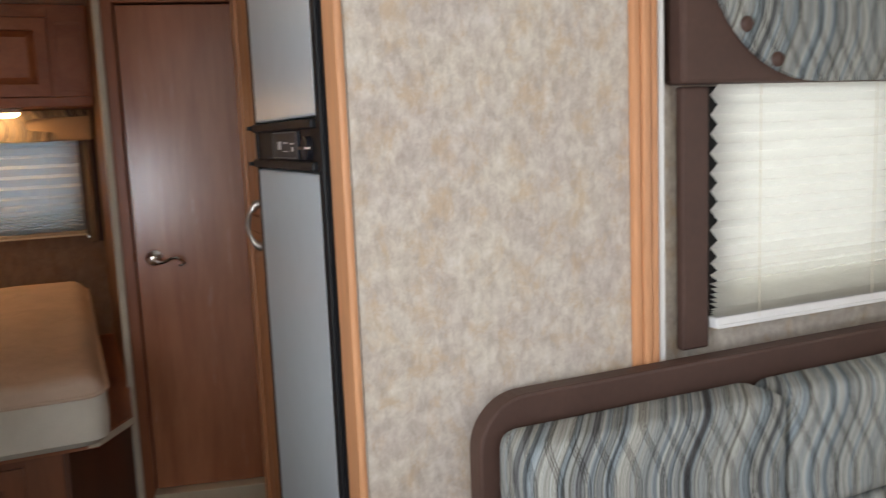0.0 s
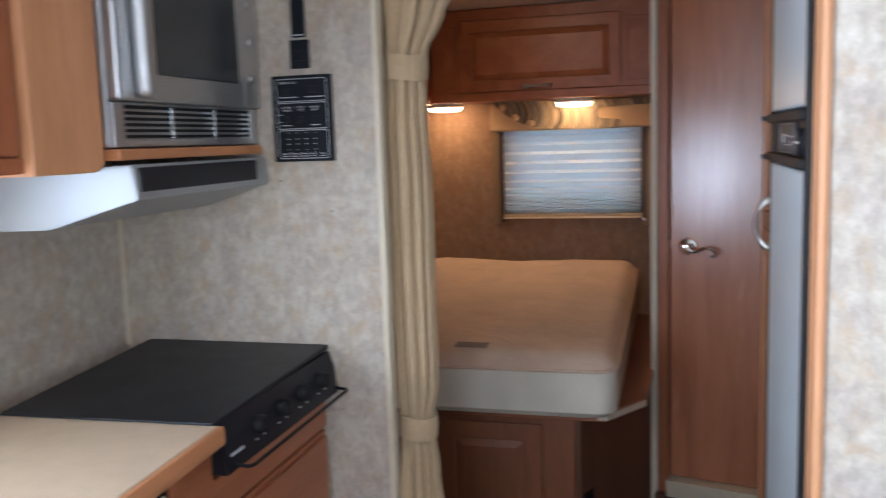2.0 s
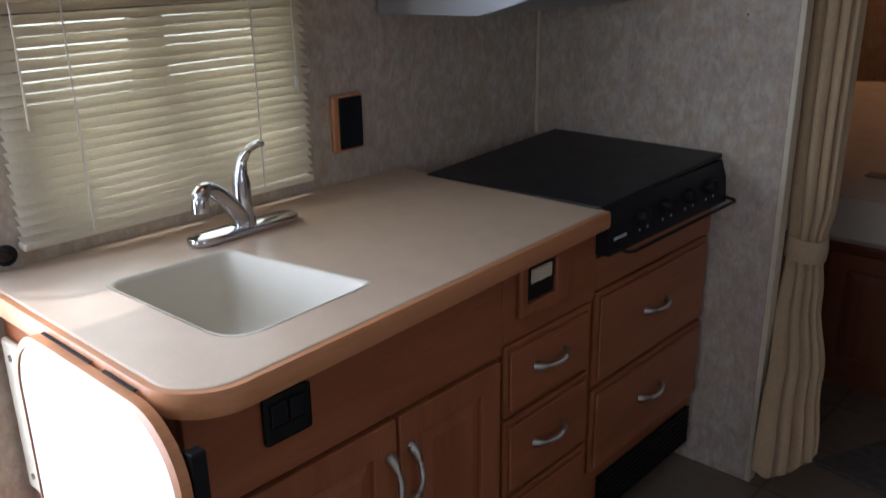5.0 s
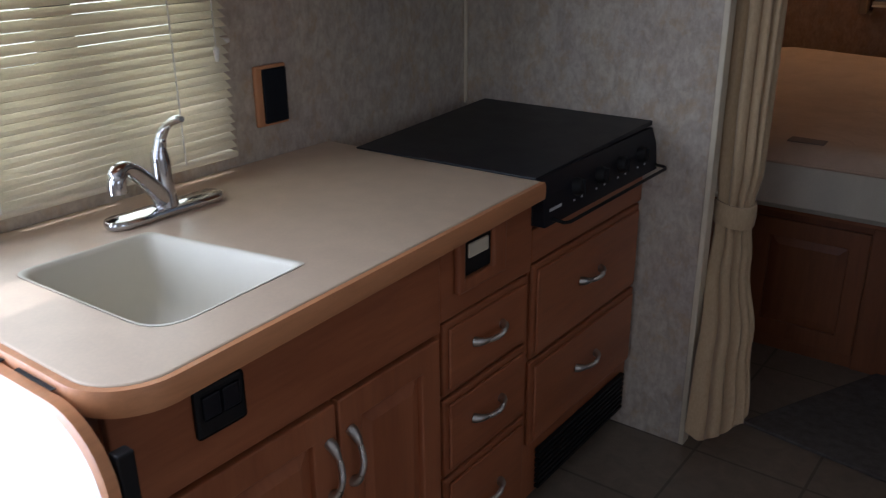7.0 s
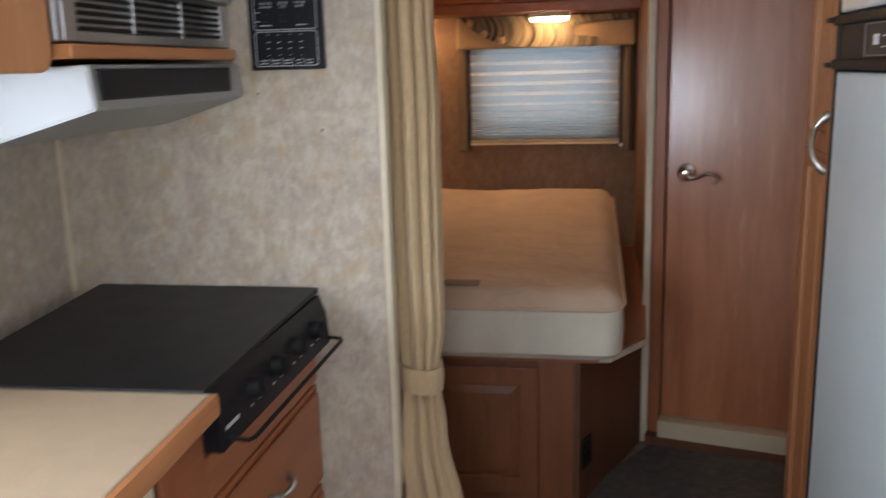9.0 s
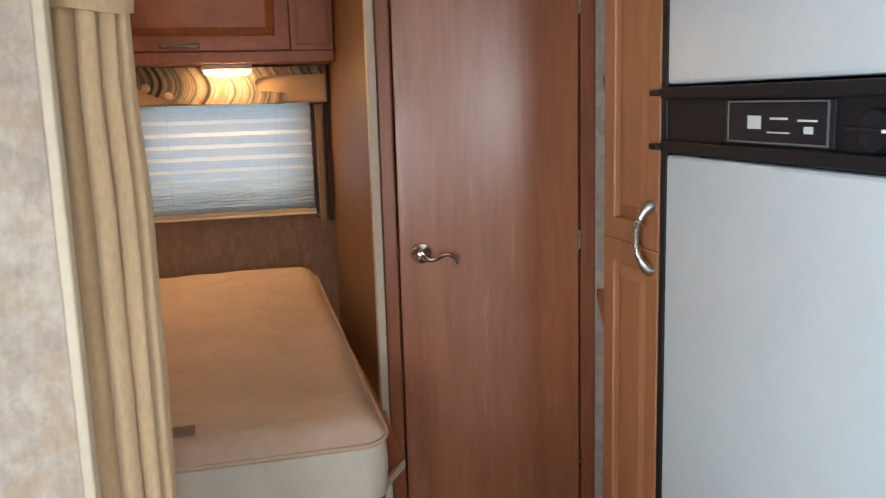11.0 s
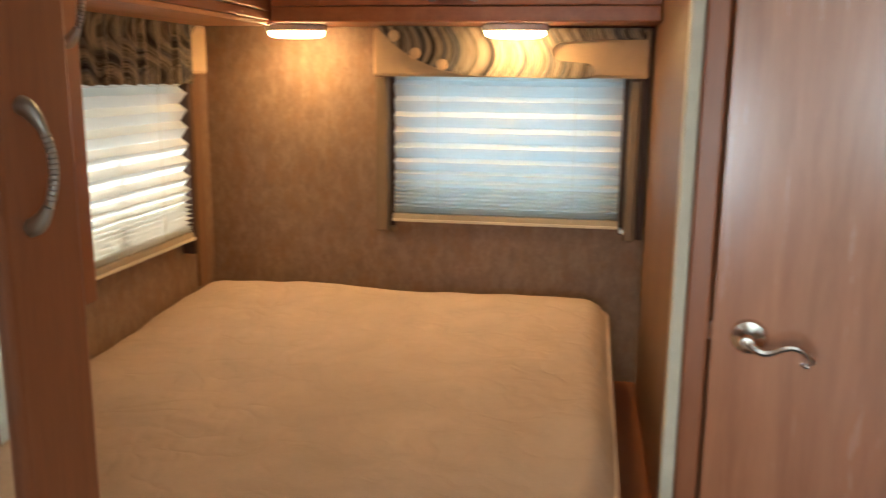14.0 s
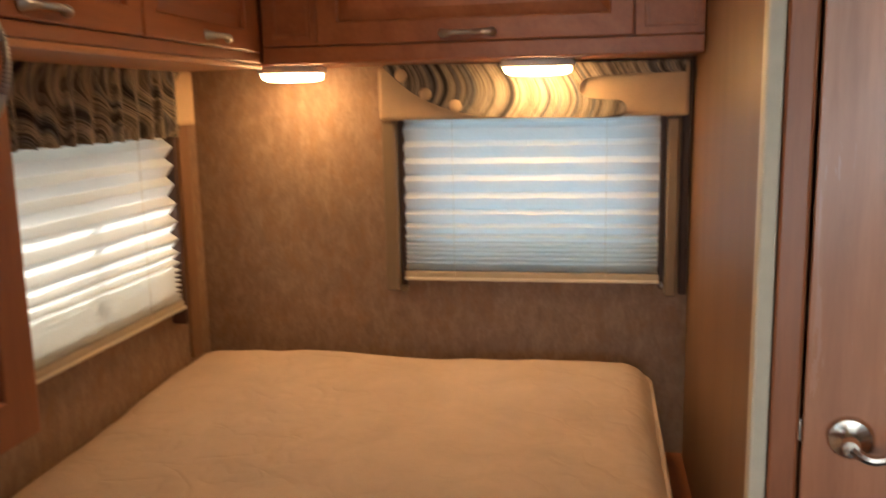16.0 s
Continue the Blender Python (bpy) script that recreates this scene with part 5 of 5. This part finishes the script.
for r in ((1.962, 1.992, 1.406, 1.424), (1.905, 1.942, 1.419, 1.422), (1.90, 1.948, 1.401, 1.403), (1.848, 1.885, 1.417, 1.420), (1.855, 1.872, 1.402, 1.411)):
    part("display_mark", boxes((*r, 0.0082, 0.0088), m=F), GREYPRINT, cp, "pale display mark")
bm = bmesh.new()
lathe(bm, [(0.026, 0), (0.024, 0.012), (0.010, 0.014)], F @ Vector((1.748, 1.409, 0.002)), 18, (-1, 0, 0))
box(bm, 1.686, 1.79, 1.406, 1.413, 0.012, 0.018, F, 0.002)
lt = part("latch", bm, BLACKGLOSS, cp, "black travel latch", True)
part("latch_tip", boxes((1.690, 1.728, 1.4075, 1.4115, 0.0182, 0.0195), m=F), WHITE, lt, "pale latch tip")
for z in (1.459, 1.371):
    part("hinge", boxes((2.2215, 2.246, z - 0.005, z + 0.005, 0.006, 0.026), m=F, bev=0.002), BLACK, t)
part("kick_grille", boxes((1.626, 2.24, 0.0, 0.122, -0.039, -0.008), m=F), BLACK, t)

# ---- pantry ----
t = thing("pantry_cabinet", (1.75, 2.36, 0), "tall narrow honey-cherry pantry with a raised-panel door", "cabinet")
part("body", boxes((1.507, 2.19, 2.245, 2.482, 0.0, TOP - 0.003)), CHERRY, t)
for a, b in ((2.2455, 2.254), (2.472, 2.482)):
    part("stile", boxes((a, b, 0.05, TOP - 0.004, -0.0215, -0.004), m=F, bev=0.003), CHERRY, t)
dr = raised_door(t, "-x", 1.5065, 2.256, 2.470, 0.10, 1.185, PANTRY, 0.042, 0.022)
raised_door(t, "-x", 1.5065, 2.256, 2.470, 1.1855, TOP - 0.02, PANTRY, 0.042, 0.022)
bow_handle(dr, face("-x", 1.4845), 2.276, 1.208, 0.114, True, 0.032, 0.0062)

# ---- dinette booth ----
t = thing("dinette_bench", (2.35, 1.25, 0.0), "dinette bench in swirl-striped cloth with a dark brown frame", "bench")
bk = [(1.694, 0.0)] + [(1.802 + 0.108 * math.cos(radians(a)), 0.812 + 0.108 * math.sin(radians(a))) for a in range(180, 89, -10)] + [(3.09, 0.920), (3.09, 0.0)]
part("back_frame", prism(bk, 0.0, 0.05, m=face("-y", 1.498), bev=0.006), BROWNTRIM, t, "dark brown rounded back frame")
part("base", boxes((1.72, 3.09, 0.92, 1.440, 0.0, 0.298), bev=0.004), CHERRY_H, t)


def cushion(u0, u1, y0, y1, z0, z1, r):
    bm = bmesh.new()
    box(bm, u0, u1, y0, y1, z0, z1, UP, r, 4)
    bmesh.ops.subdivide_edges(bm, edges=[e for e in bm.edges if e.calc_length() > 0.2], cuts=5, use_grid_fill=True)
    for v in bm.verts:
        v.co += 0.004 * noise.noise_vector(v.co * 6)
    return bm


for a, b in ((1.724, 2.345), (2.352, 3.077)):
    c = part("back_cushion", cushion(a, b, 1.300, 1.4455, 0.593, 0.868, 0.035), STRIPE, t, "swirl-striped back cushion", True)
    part("lower_cushion", cushion(a, b, 1.294, 1.445, 0.415, 0.590, 0.03), STRIPE, t, "swirl-striped lower cushion", True)
    part("seat_cushion", cushion(a, b, 0.93, 1.288, 0.2985, 0.412, 0.035), STRIPE, t, "swirl-striped seat cushion", True)

# ---- wash basin corner ----
t = thing("vanity", (2.0, 2.9, 0), "cherry wash basin cabinet with a tan top", "vanity")
VZ = 0.89
vp = [(1.832, 3.229), (1.575, 2.57), (1.565, 2.516), (2.198, 2.516), (2.198, 3.138)]
SCX, SCY = 1.868, 2.757
sink_ring = [(SCX + 0.15 * math.cos(2 * math.pi * k / 28), SCY + 0.18 * math.sin(2 * math.pi * k / 28)) for k in range(28)]
vin = [(1.862, 3.220), (1.605, 2.575), (1.595, 2.518), (2.196, 2.518), (2.196, 3.136)]
part("body", prism(vin, 0.0, VZ - 0.14), CHERRY, t)
part("apron", prism([vin[0], vin[1], (1.615, 2.571), (1.872, 3.216)], VZ - 0.1395, VZ - 0.036), CHERRY_H, t)
part("top", prism(vp, VZ - 0.0355, VZ, holes=[sink_ring], bev=0.004), plain("tan_vanity_top", (0.50, 0.355, 0.185), 0.4, 0, 0.08, 90, 0.03), t, "tan laminate top")
part("wood_edge", edge_strip(vp[:3], VZ - 0.042, VZ - 0.0015, 0.012, 1), MAPLE_H, t, "wooden edge")
(xa, ya), (xb, yb) = vin[0], vin[1]
VL = math.hypot(xb - xa, yb - ya)
VM = Matrix(((( xb - xa) / VL, 0, (yb - ya) / VL, xa), ((yb - ya) / VL, 0, -(xb - xa) / VL, ya), (0, 1, 0, 0), (0, 0, 0, 1)))
for s0, s1 in ((0.06, 0.48), (0.52, 0.94)):
    u0, u1 = s0 * VL, s1 * VL
    part("door", boxes((u0, u1, 0.10, 0.74, 0.001, 0.014), (u0 + 0.05, u1 - 0.05, 0.15, 0.69, 0.0142, 0.02), m=VM, bev=0.004), CHERRY, t)
t2 = thing("wash_basin", (SCX, SCY, 0.80), "white oval wash basin set in the vanity top", "basin")
bm = bmesh.new()
rings = [[bm.verts.new((SCX + (0.15 + e) * math.cos(2 * math.pi * k / 28), SCY + (0.18 + e) * math.sin(2 * math.pi * k / 28), VZ + z)) for k in range(28)] for e, z in ((0.022, 0.0008), (0.018, 0.011), (0.004, 0.012), (-0.006, 0.0), (-0.03, -0.09), (-0.09, -0.125))]
for a, b in zip(rings, rings[1:]):
    for k in range(28):
        bm.faces.new((a[k], a[(k + 1) % 28], b[(k + 1) % 28], b[k]))
bm.faces.new(rings[-1])
part("bowl", bm, WHITE, t2, "", True)
t = thing("medicine_cabinet", tuple(DW @ Vector((0.94, 1.19, 0))), "cherry-framed mirrored cabinet above the wash basin", "cabinet")
part("body", boxes((0.836, 1.02, 1.192, 1.95, 0.001, 0.07), m=DW, bev=0.003), CHERRY, t)
dr = part("door", boxes((0.833, 0.861, 1.190, 1.952, 0.0705, 0.088), (0.8615, 1.022, 1.190, 1.222, 0.0705, 0.087), (0.8615, 1.022, 1.92, 1.952, 0.0705, 0.087), m=DW, bev=0.004), CHERRY, t)
for v in (1.573, 1.440):
    part("mirror_clip", boxes((0.880, 0.904, v, v + 0.011, 0.0805, 0.094), m=DW, bev=0.003), CHROME, dr, "small bright mirror clip")
part("mirror", boxes((0.862, 1.02, 1.223, 1.919, 0.0705, 0.080), m=DW), MIRROR, dr, "mirror pane")
t = thing("bath_outlet", tuple(DW @ Vector((0.93, 1.02, 0))), "black outlet plate on the bathroom wall", "outlet")
part("plate", boxes((0.893, 0.963, 1.015, 1.13, 0.001, 0.012), m=DW, bev=0.004), BLACK, t)
t = thing("towel_ring", tuple(DW @ Vector((0.73, 1.5, 0))), "polished nickel towel ring on a square wall bracket", "towel ring")
part("bracket", boxes((0.706, 0.742, 1.545, 1.605, 0.001, 0.014), (0.714, 0.734, 1.555, 1.575, 0.0142, 0.04), m=DW, bev=0.004), SATIN, t)
bm = bmesh.new()
ringp = [DW @ Vector((0.736 + 0.084 * math.cos(2 * math.pi * k / 40), 1.500 + 0.074 * math.sin(2 * math.pi * k / 40), 0.030)) for k in range(41)]
tube(bm, ringp, 0.0055, 8)
part("ring", bm, SATIN, t, "oval nickel ring", True)

# ---- bed ----
t = thing("platform_bed", (0.5, 3.5, 0), "cherry bed platform with a panelled front and white edge", "bed")
part("deck", prism([(LW + 0.003, 2.84), (1.05, 2.84), (1.168, 3.02), (1.188, 3.4), (1.188, 4.415), (LW + 0.003, 4.415)], 0.497, 0.530), CHERRY_H, t, "wooden platform")
part("edge_strip", edge_strip([(1.02, 2.84), (1.05, 2.84), (1.168, 3.02)], 0.502, 0.523, 0.006), CREAM, t, "pale edge strip")
# front, door and post wear the darkened cherry, shade painted in
part("front", boxes((0.30, 0.945, 2.852, 2.872, 0.0, 0.4965), bev=0.003), CHERRY_SHADED, t)
raised_door(t, "-y", 2.8515, 0.47, 0.835, 0.05, 0.475, CHERRY_SHADED, 0.06, 0.016, "panel_door")
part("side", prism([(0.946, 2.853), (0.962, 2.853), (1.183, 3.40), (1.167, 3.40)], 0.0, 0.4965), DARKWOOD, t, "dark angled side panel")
part("corner_post", boxes((0.836, 0.9455, 2.844, 2.8515, 0.0, 0.4965), bev=0.003), CHERRY_SHADED, t)
(sx, sy), sl = (0.962, 2.853), math.hypot(0.221, 0.547)
BS = Matrix(((0.221 / sl, 0, 0.547 / sl, sx), (0.547 / sl, 0, -0.221 / sl, sy), (0, 1, 0, 0), (0, 0, 0, 1)))
o = thing("bed_outlet", tuple(BS @ Vector((0.05, 0.13, 0))), "small dark outlet plate low on the bed side panel", "outlet")
part("plate", boxes((0.014, 0.084, 0.130, 0.230, 0.001, 0.007), m=BS, bev=0.003), BLACK, o)
for v in (0.150, 0.188):
    part("socket", boxes((0.030, 0.068, v, v + 0.028, 0.0072, 0.011), m=BS, bev=0.004), NAVY, o)
m = thing("mattress", (0.47, 3.55, 0.531), "bare quilted beige mattress with a paler border, no bedding", "mattress")


def rise(y):
    """The mattress stands a little higher towards the head."""
    return 0.085 * min(1, max(0, (y - 2.75) / 1.5)) ** 0.8


def mattress(x0, x1, y0, y1, z0, z1):
    bm = bmesh.new()
    rows = []
    for ins, z in ((0.02, z0), (0.0, z0 + 0.02), (-0.004, (z0 + z1) / 2), (0.0, z1 - 0.035)):
        rows.append([bm.verts.new((x, y, z + (rise(y) if z > z0 + 0.1 else 0) * (1 if z > z1 - 0.05 else 0.5))) for x, y in rounded(x0 + ins, x1 - ins, y0 + ins, y1 - ins, 0.07, 6)])
    for a, b in zip(rows, rows[1:]):
        for i in range(len(a)):
            bm.faces.new((a[i], a[(i + 1) % len(a)], b[(i + 1) % len(a)], b[i]))
    bm.faces.new(rows[0][::-1])
    bm.faces.new(rows[-1])
    return bm


MX0, MX1, MY0, MY1, MZ0, MZ1 = LW + 0.006, 1.088, 2.75, 4.36, 0.531, 0.735
part("border", mattress(MX0, MX1, MY0, MY1, MZ0, MZ1 - 0.012), MATSIDE, m, "paler woven border", True)
bm = bmesh.new()
nx, ny = 56, 66
grid = []
for j in range(ny + 1):
    row = []
    for i in range(nx + 1):
        x, y = MX0 + (MX1 - MX0) * i / nx, MY0 + (MY1 - MY0) * j / ny
        r = 0.07
        cx, cy = min(max(x, MX0 + r), MX1 - r), min(max(y, MY0 + r), MY1 - r)
        dx, dy = x - cx, y - cy
        L = math.hypot(dx, dy)
        if L > r:
            x, y = cx + dx / L * r, cy + dy / L * r
        e = min(x - MX0, MX1 - x, y - MY0, MY1 - y)
        if dx and dy:
            e = min(e, r - min(L, r))
        z = rise(y) + MZ1 - 0.047 + 0.047 * min(1, max(0, e) / 0.055) ** 0.5 + 0.018 * noise.noise((x * 2.5, y * 2.5, 3)) + 0.005 * noise.noise((x * 11, y * 11, 5))
        row.append(bm.verts.new((x, y, z)))
    grid.append(row)
for a, b in zip(grid, grid[1:]):
    for i in range(nx):
        bm.faces.new((a[i], a[i + 1], b[i + 1], b[i]))
part("top", bm, MATTOP, m, "quilted beige top", True)
bm = bmesh.new()
loop = [(x, y, MZ1 - 0.046 + rise(y)) for x, y in rounded(MX0 - 0.003, MX1 + 0.003, MY0 - 0.003, MY1 + 0.003, 0.07, 6)]
tube(bm, loop + [loop[0]], 0.006, 6)
part("piping", bm, MATTOP, m, "beige edge piping", True)
bm = boxes((0.55, 0.66, MY0 + 0.05, MY0 + 0.11, MZ1 + 0.009, MZ1 + 0.013))
part("tag", bm, plain("grey_cloth_tag", (0.25, 0.2, 0.18), 0.8), m, "grey cloth tag")

# ---- bedroom cabinets ----
UZ = 1.612
t = thing("rear_overhead_cabinet", (0.65, 4.28, UZ), "cherry overhead cabinet with a wide raised-panel door above the bed", "cabinet", "bedroom overhead cabinets")
part("body", boxes((0.121, 1.189, 4.172, 4.417, UZ, TOP - 0.003), bev=0.003), CHERRY_H, t)
M4 = face("-y", 4.172)
part("face_frame", boxes((0.1215, 1.1885, UZ + 0.001, UZ + 0.042, 0.001, 0.012), (1.030, 1.1885, UZ + 0.0425, TOP - 0.004, 0.001, 0.0115), (0.1215, 0.263, UZ + 0.0425, TOP - 0.004, 0.001, 0.0115), (0.2635, 1.0295, 1.992, TOP - 0.004, 0.001, 0.011), m=M4, bev=0.003), CHERRY_H, t)
for a, b in ((1.052, 1.170), (0.150, 0.246)):
    part("stile_moulding", ring_frame(face("-y", 4.1605), (a, b, UZ + 0.062, 1.97), (a + 0.009, b - 0.009, UZ + 0.071, 1.961), 0.005, 0.0018), CHERRY_H, t)
dr = raised_door(t, "-y", 4.1715, 0.265, 1.028, UZ + 0.043, 1.99, CHERRY_H, 0.055, 0.022)
bow_handle(dr, face("-y", 4.150), 0.64, UZ + 0.062, 0.12, False, 0.022)
t = thing("side_overhead_cabinet", (0.0, 3.4, UZ), "cherry overhead cabinet with two flip-up doors along the side wall", "cabinet", "bedroom overhead cabinets")
part("body", boxes((LW + 0.003, 0.098, 2.996, 4.415, UZ + 0.003, TOP - 0.003), bev=0.003), CHERRY_H, t)
part("face_frame", boxes((2.997, 4.17, UZ + 0.004, UZ + 0.03, 0.001, 0.014), (4.122, 4.17, UZ + 0.0305, TOP - 0.004, 0.001, 0.014), m=face("+x", 0.098), bev=0.003), CHERRY_H, t)
for a, b, hy in ((3.002, 3.588, 3.295), (3.594, 4.12, 3.90)):
    dr = raised_door(t, "+x", 0.0985, a, b, UZ + 0.031, TOP - 0.02, CHERRY_H, 0.05, 0.02)
    bow_handle(dr, face("+x", 0.1185), hy, UZ + 0.052, 0.11, False, 0.022)
part("light_rail", boxes((LW + 0.004, 0.115, 2.997, 4.171, UZ - 0.010, UZ + 0.0025), bev=0.003), MAPLE_H, t, "honey wooden lower edge")


def puck(x, y):
    t = thing("bed_light", (x, y, UZ), "oval white light under the overhead cabinet, glowing warm", "light", "bed lights")
    oval = [(x + 0.092 * math.cos(2 * math.pi * k / 28), y + 0.055 * math.sin(2 * math.pi * k / 28)) for k in range(28)]
    inner = [(x + 0.085 * math.cos(2 * math.pi * k / 28), y + 0.049 * math.sin(2 * math.pi * k / 28)) for k in range(28)]
    part("base", prism(oval, UZ - 0.020, UZ - 0.001, bev=0.004), WHITE, t, "white plastic base")
    bm = bmesh.new()
    rings = [[bm.verts.new((x + 0.085 * f * math.cos(2 * math.pi * k / 28), y + 0.049 * f * math.sin(2 * math.pi * k / 28), z)) for k in range(28)] for f, z in ((1, UZ - 0.0205), (0.96, UZ - 0.032), (0.8, UZ - 0.038), (0.4, UZ - 0.040))]
    for a, b in zip(rings, rings[1:]):
        for k in range(28):
            bm.faces.new((a[k], a[(k + 1) % 28], b[(k + 1) % 28], b[k]))
    bm.faces.new(rings[-1])
    bm.faces.new(rings[0][::-1])
    part("lens", bm, LAMP_WARM, t, "glowing warm lens", True)


puck(0.80, 4.255)
puck(0.155, 4.275)

# ---- wardrobe with mirror door, and hanging cabinet ----
WX = 0.490
t = thing("wardrobe", (0.2, 2.4, 0), "cherry wardrobe with a mirrored door and a bow handle", "wardrobe")
part("body", boxes((LW + 0.003, WX - 0.0215, 2.262, 2.622, 0.0, TOP - 0.003), bev=0.003), CHERRY, t)
M6 = face("+x", WX - 0.021)
dr = part("door", ring_frame(M6, (2.264, 2.6215, 0.12, TOP - 0.02), (2.2925, 2.5035, 0.17, TOP - 0.07), 0.021, 0.006), CHERRY, t)
part("mirror", boxes((2.293, 2.503, 0.171, TOP - 0.071, 0.002, 0.011), m=M6), MIRROR, dr, "tall mirror pane")
bow_handle(dr, face("+x", WX), 2.538, 1.380, 0.116, True, 0.030, 0.0048)
t = thing("hanging_cabinet", (0.03, 2.8, 1.12), "cherry hanging cabinet with a raised-panel door at the bed foot", "cabinet", "bedroom overhead cabinets")
part("body", boxes((LW + 0.003, 0.2495, 2.6235, 2.994, 1.116, TOP - 0.003), bev=0.003), CHERRY, t)
dr = raised_door(t, "+x", 0.250, 2.628, 2.990, 1.120, TOP - 0.02, CHERRY, 0.058, 0.02)
bow_handle(dr, face("+x", 0.270), 2.955, 1.568, 0.118, True, 0.030, 0.0048)

# ---- ceiling light over the bed ----
t = thing("ceiling_light", (0.70, 3.45, TOP), "oval white ceiling light over the bed, glowing warm", "light")
part("base", prism([(0.70 + 0.10 * math.cos(2 * math.pi * k / 28), 3.45 + 0.065 * math.sin(2 * math.pi * k / 28)) for k in range(28)], TOP - 0.018, TOP - 0.001, bev=0.004), WHITE, t, "white plastic base")
bm = bmesh.new()
rings = [[bm.verts.new((0.70 + 0.092 * f * math.cos(2 * math.pi * k / 28), 3.45 + 0.058 * f * math.sin(2 * math.pi * k / 28), z)) for k in range(28)] for f, z in ((1, TOP - 0.0185), (0.96, TOP - 0.028), (0.8, TOP - 0.034), (0.4, TOP - 0.036))]
for a, b in zip(rings, rings[1:]):
    for k in range(28):
        bm.faces.new((a[k], a[(k + 1) % 28], b[(k + 1) % 28], b[k]))
bm.faces.new(rings[-1])
bm.faces.new(rings[0][::-1])
part("lens", bm, LAMP_SOFT, t, "glowing warm lens", True)
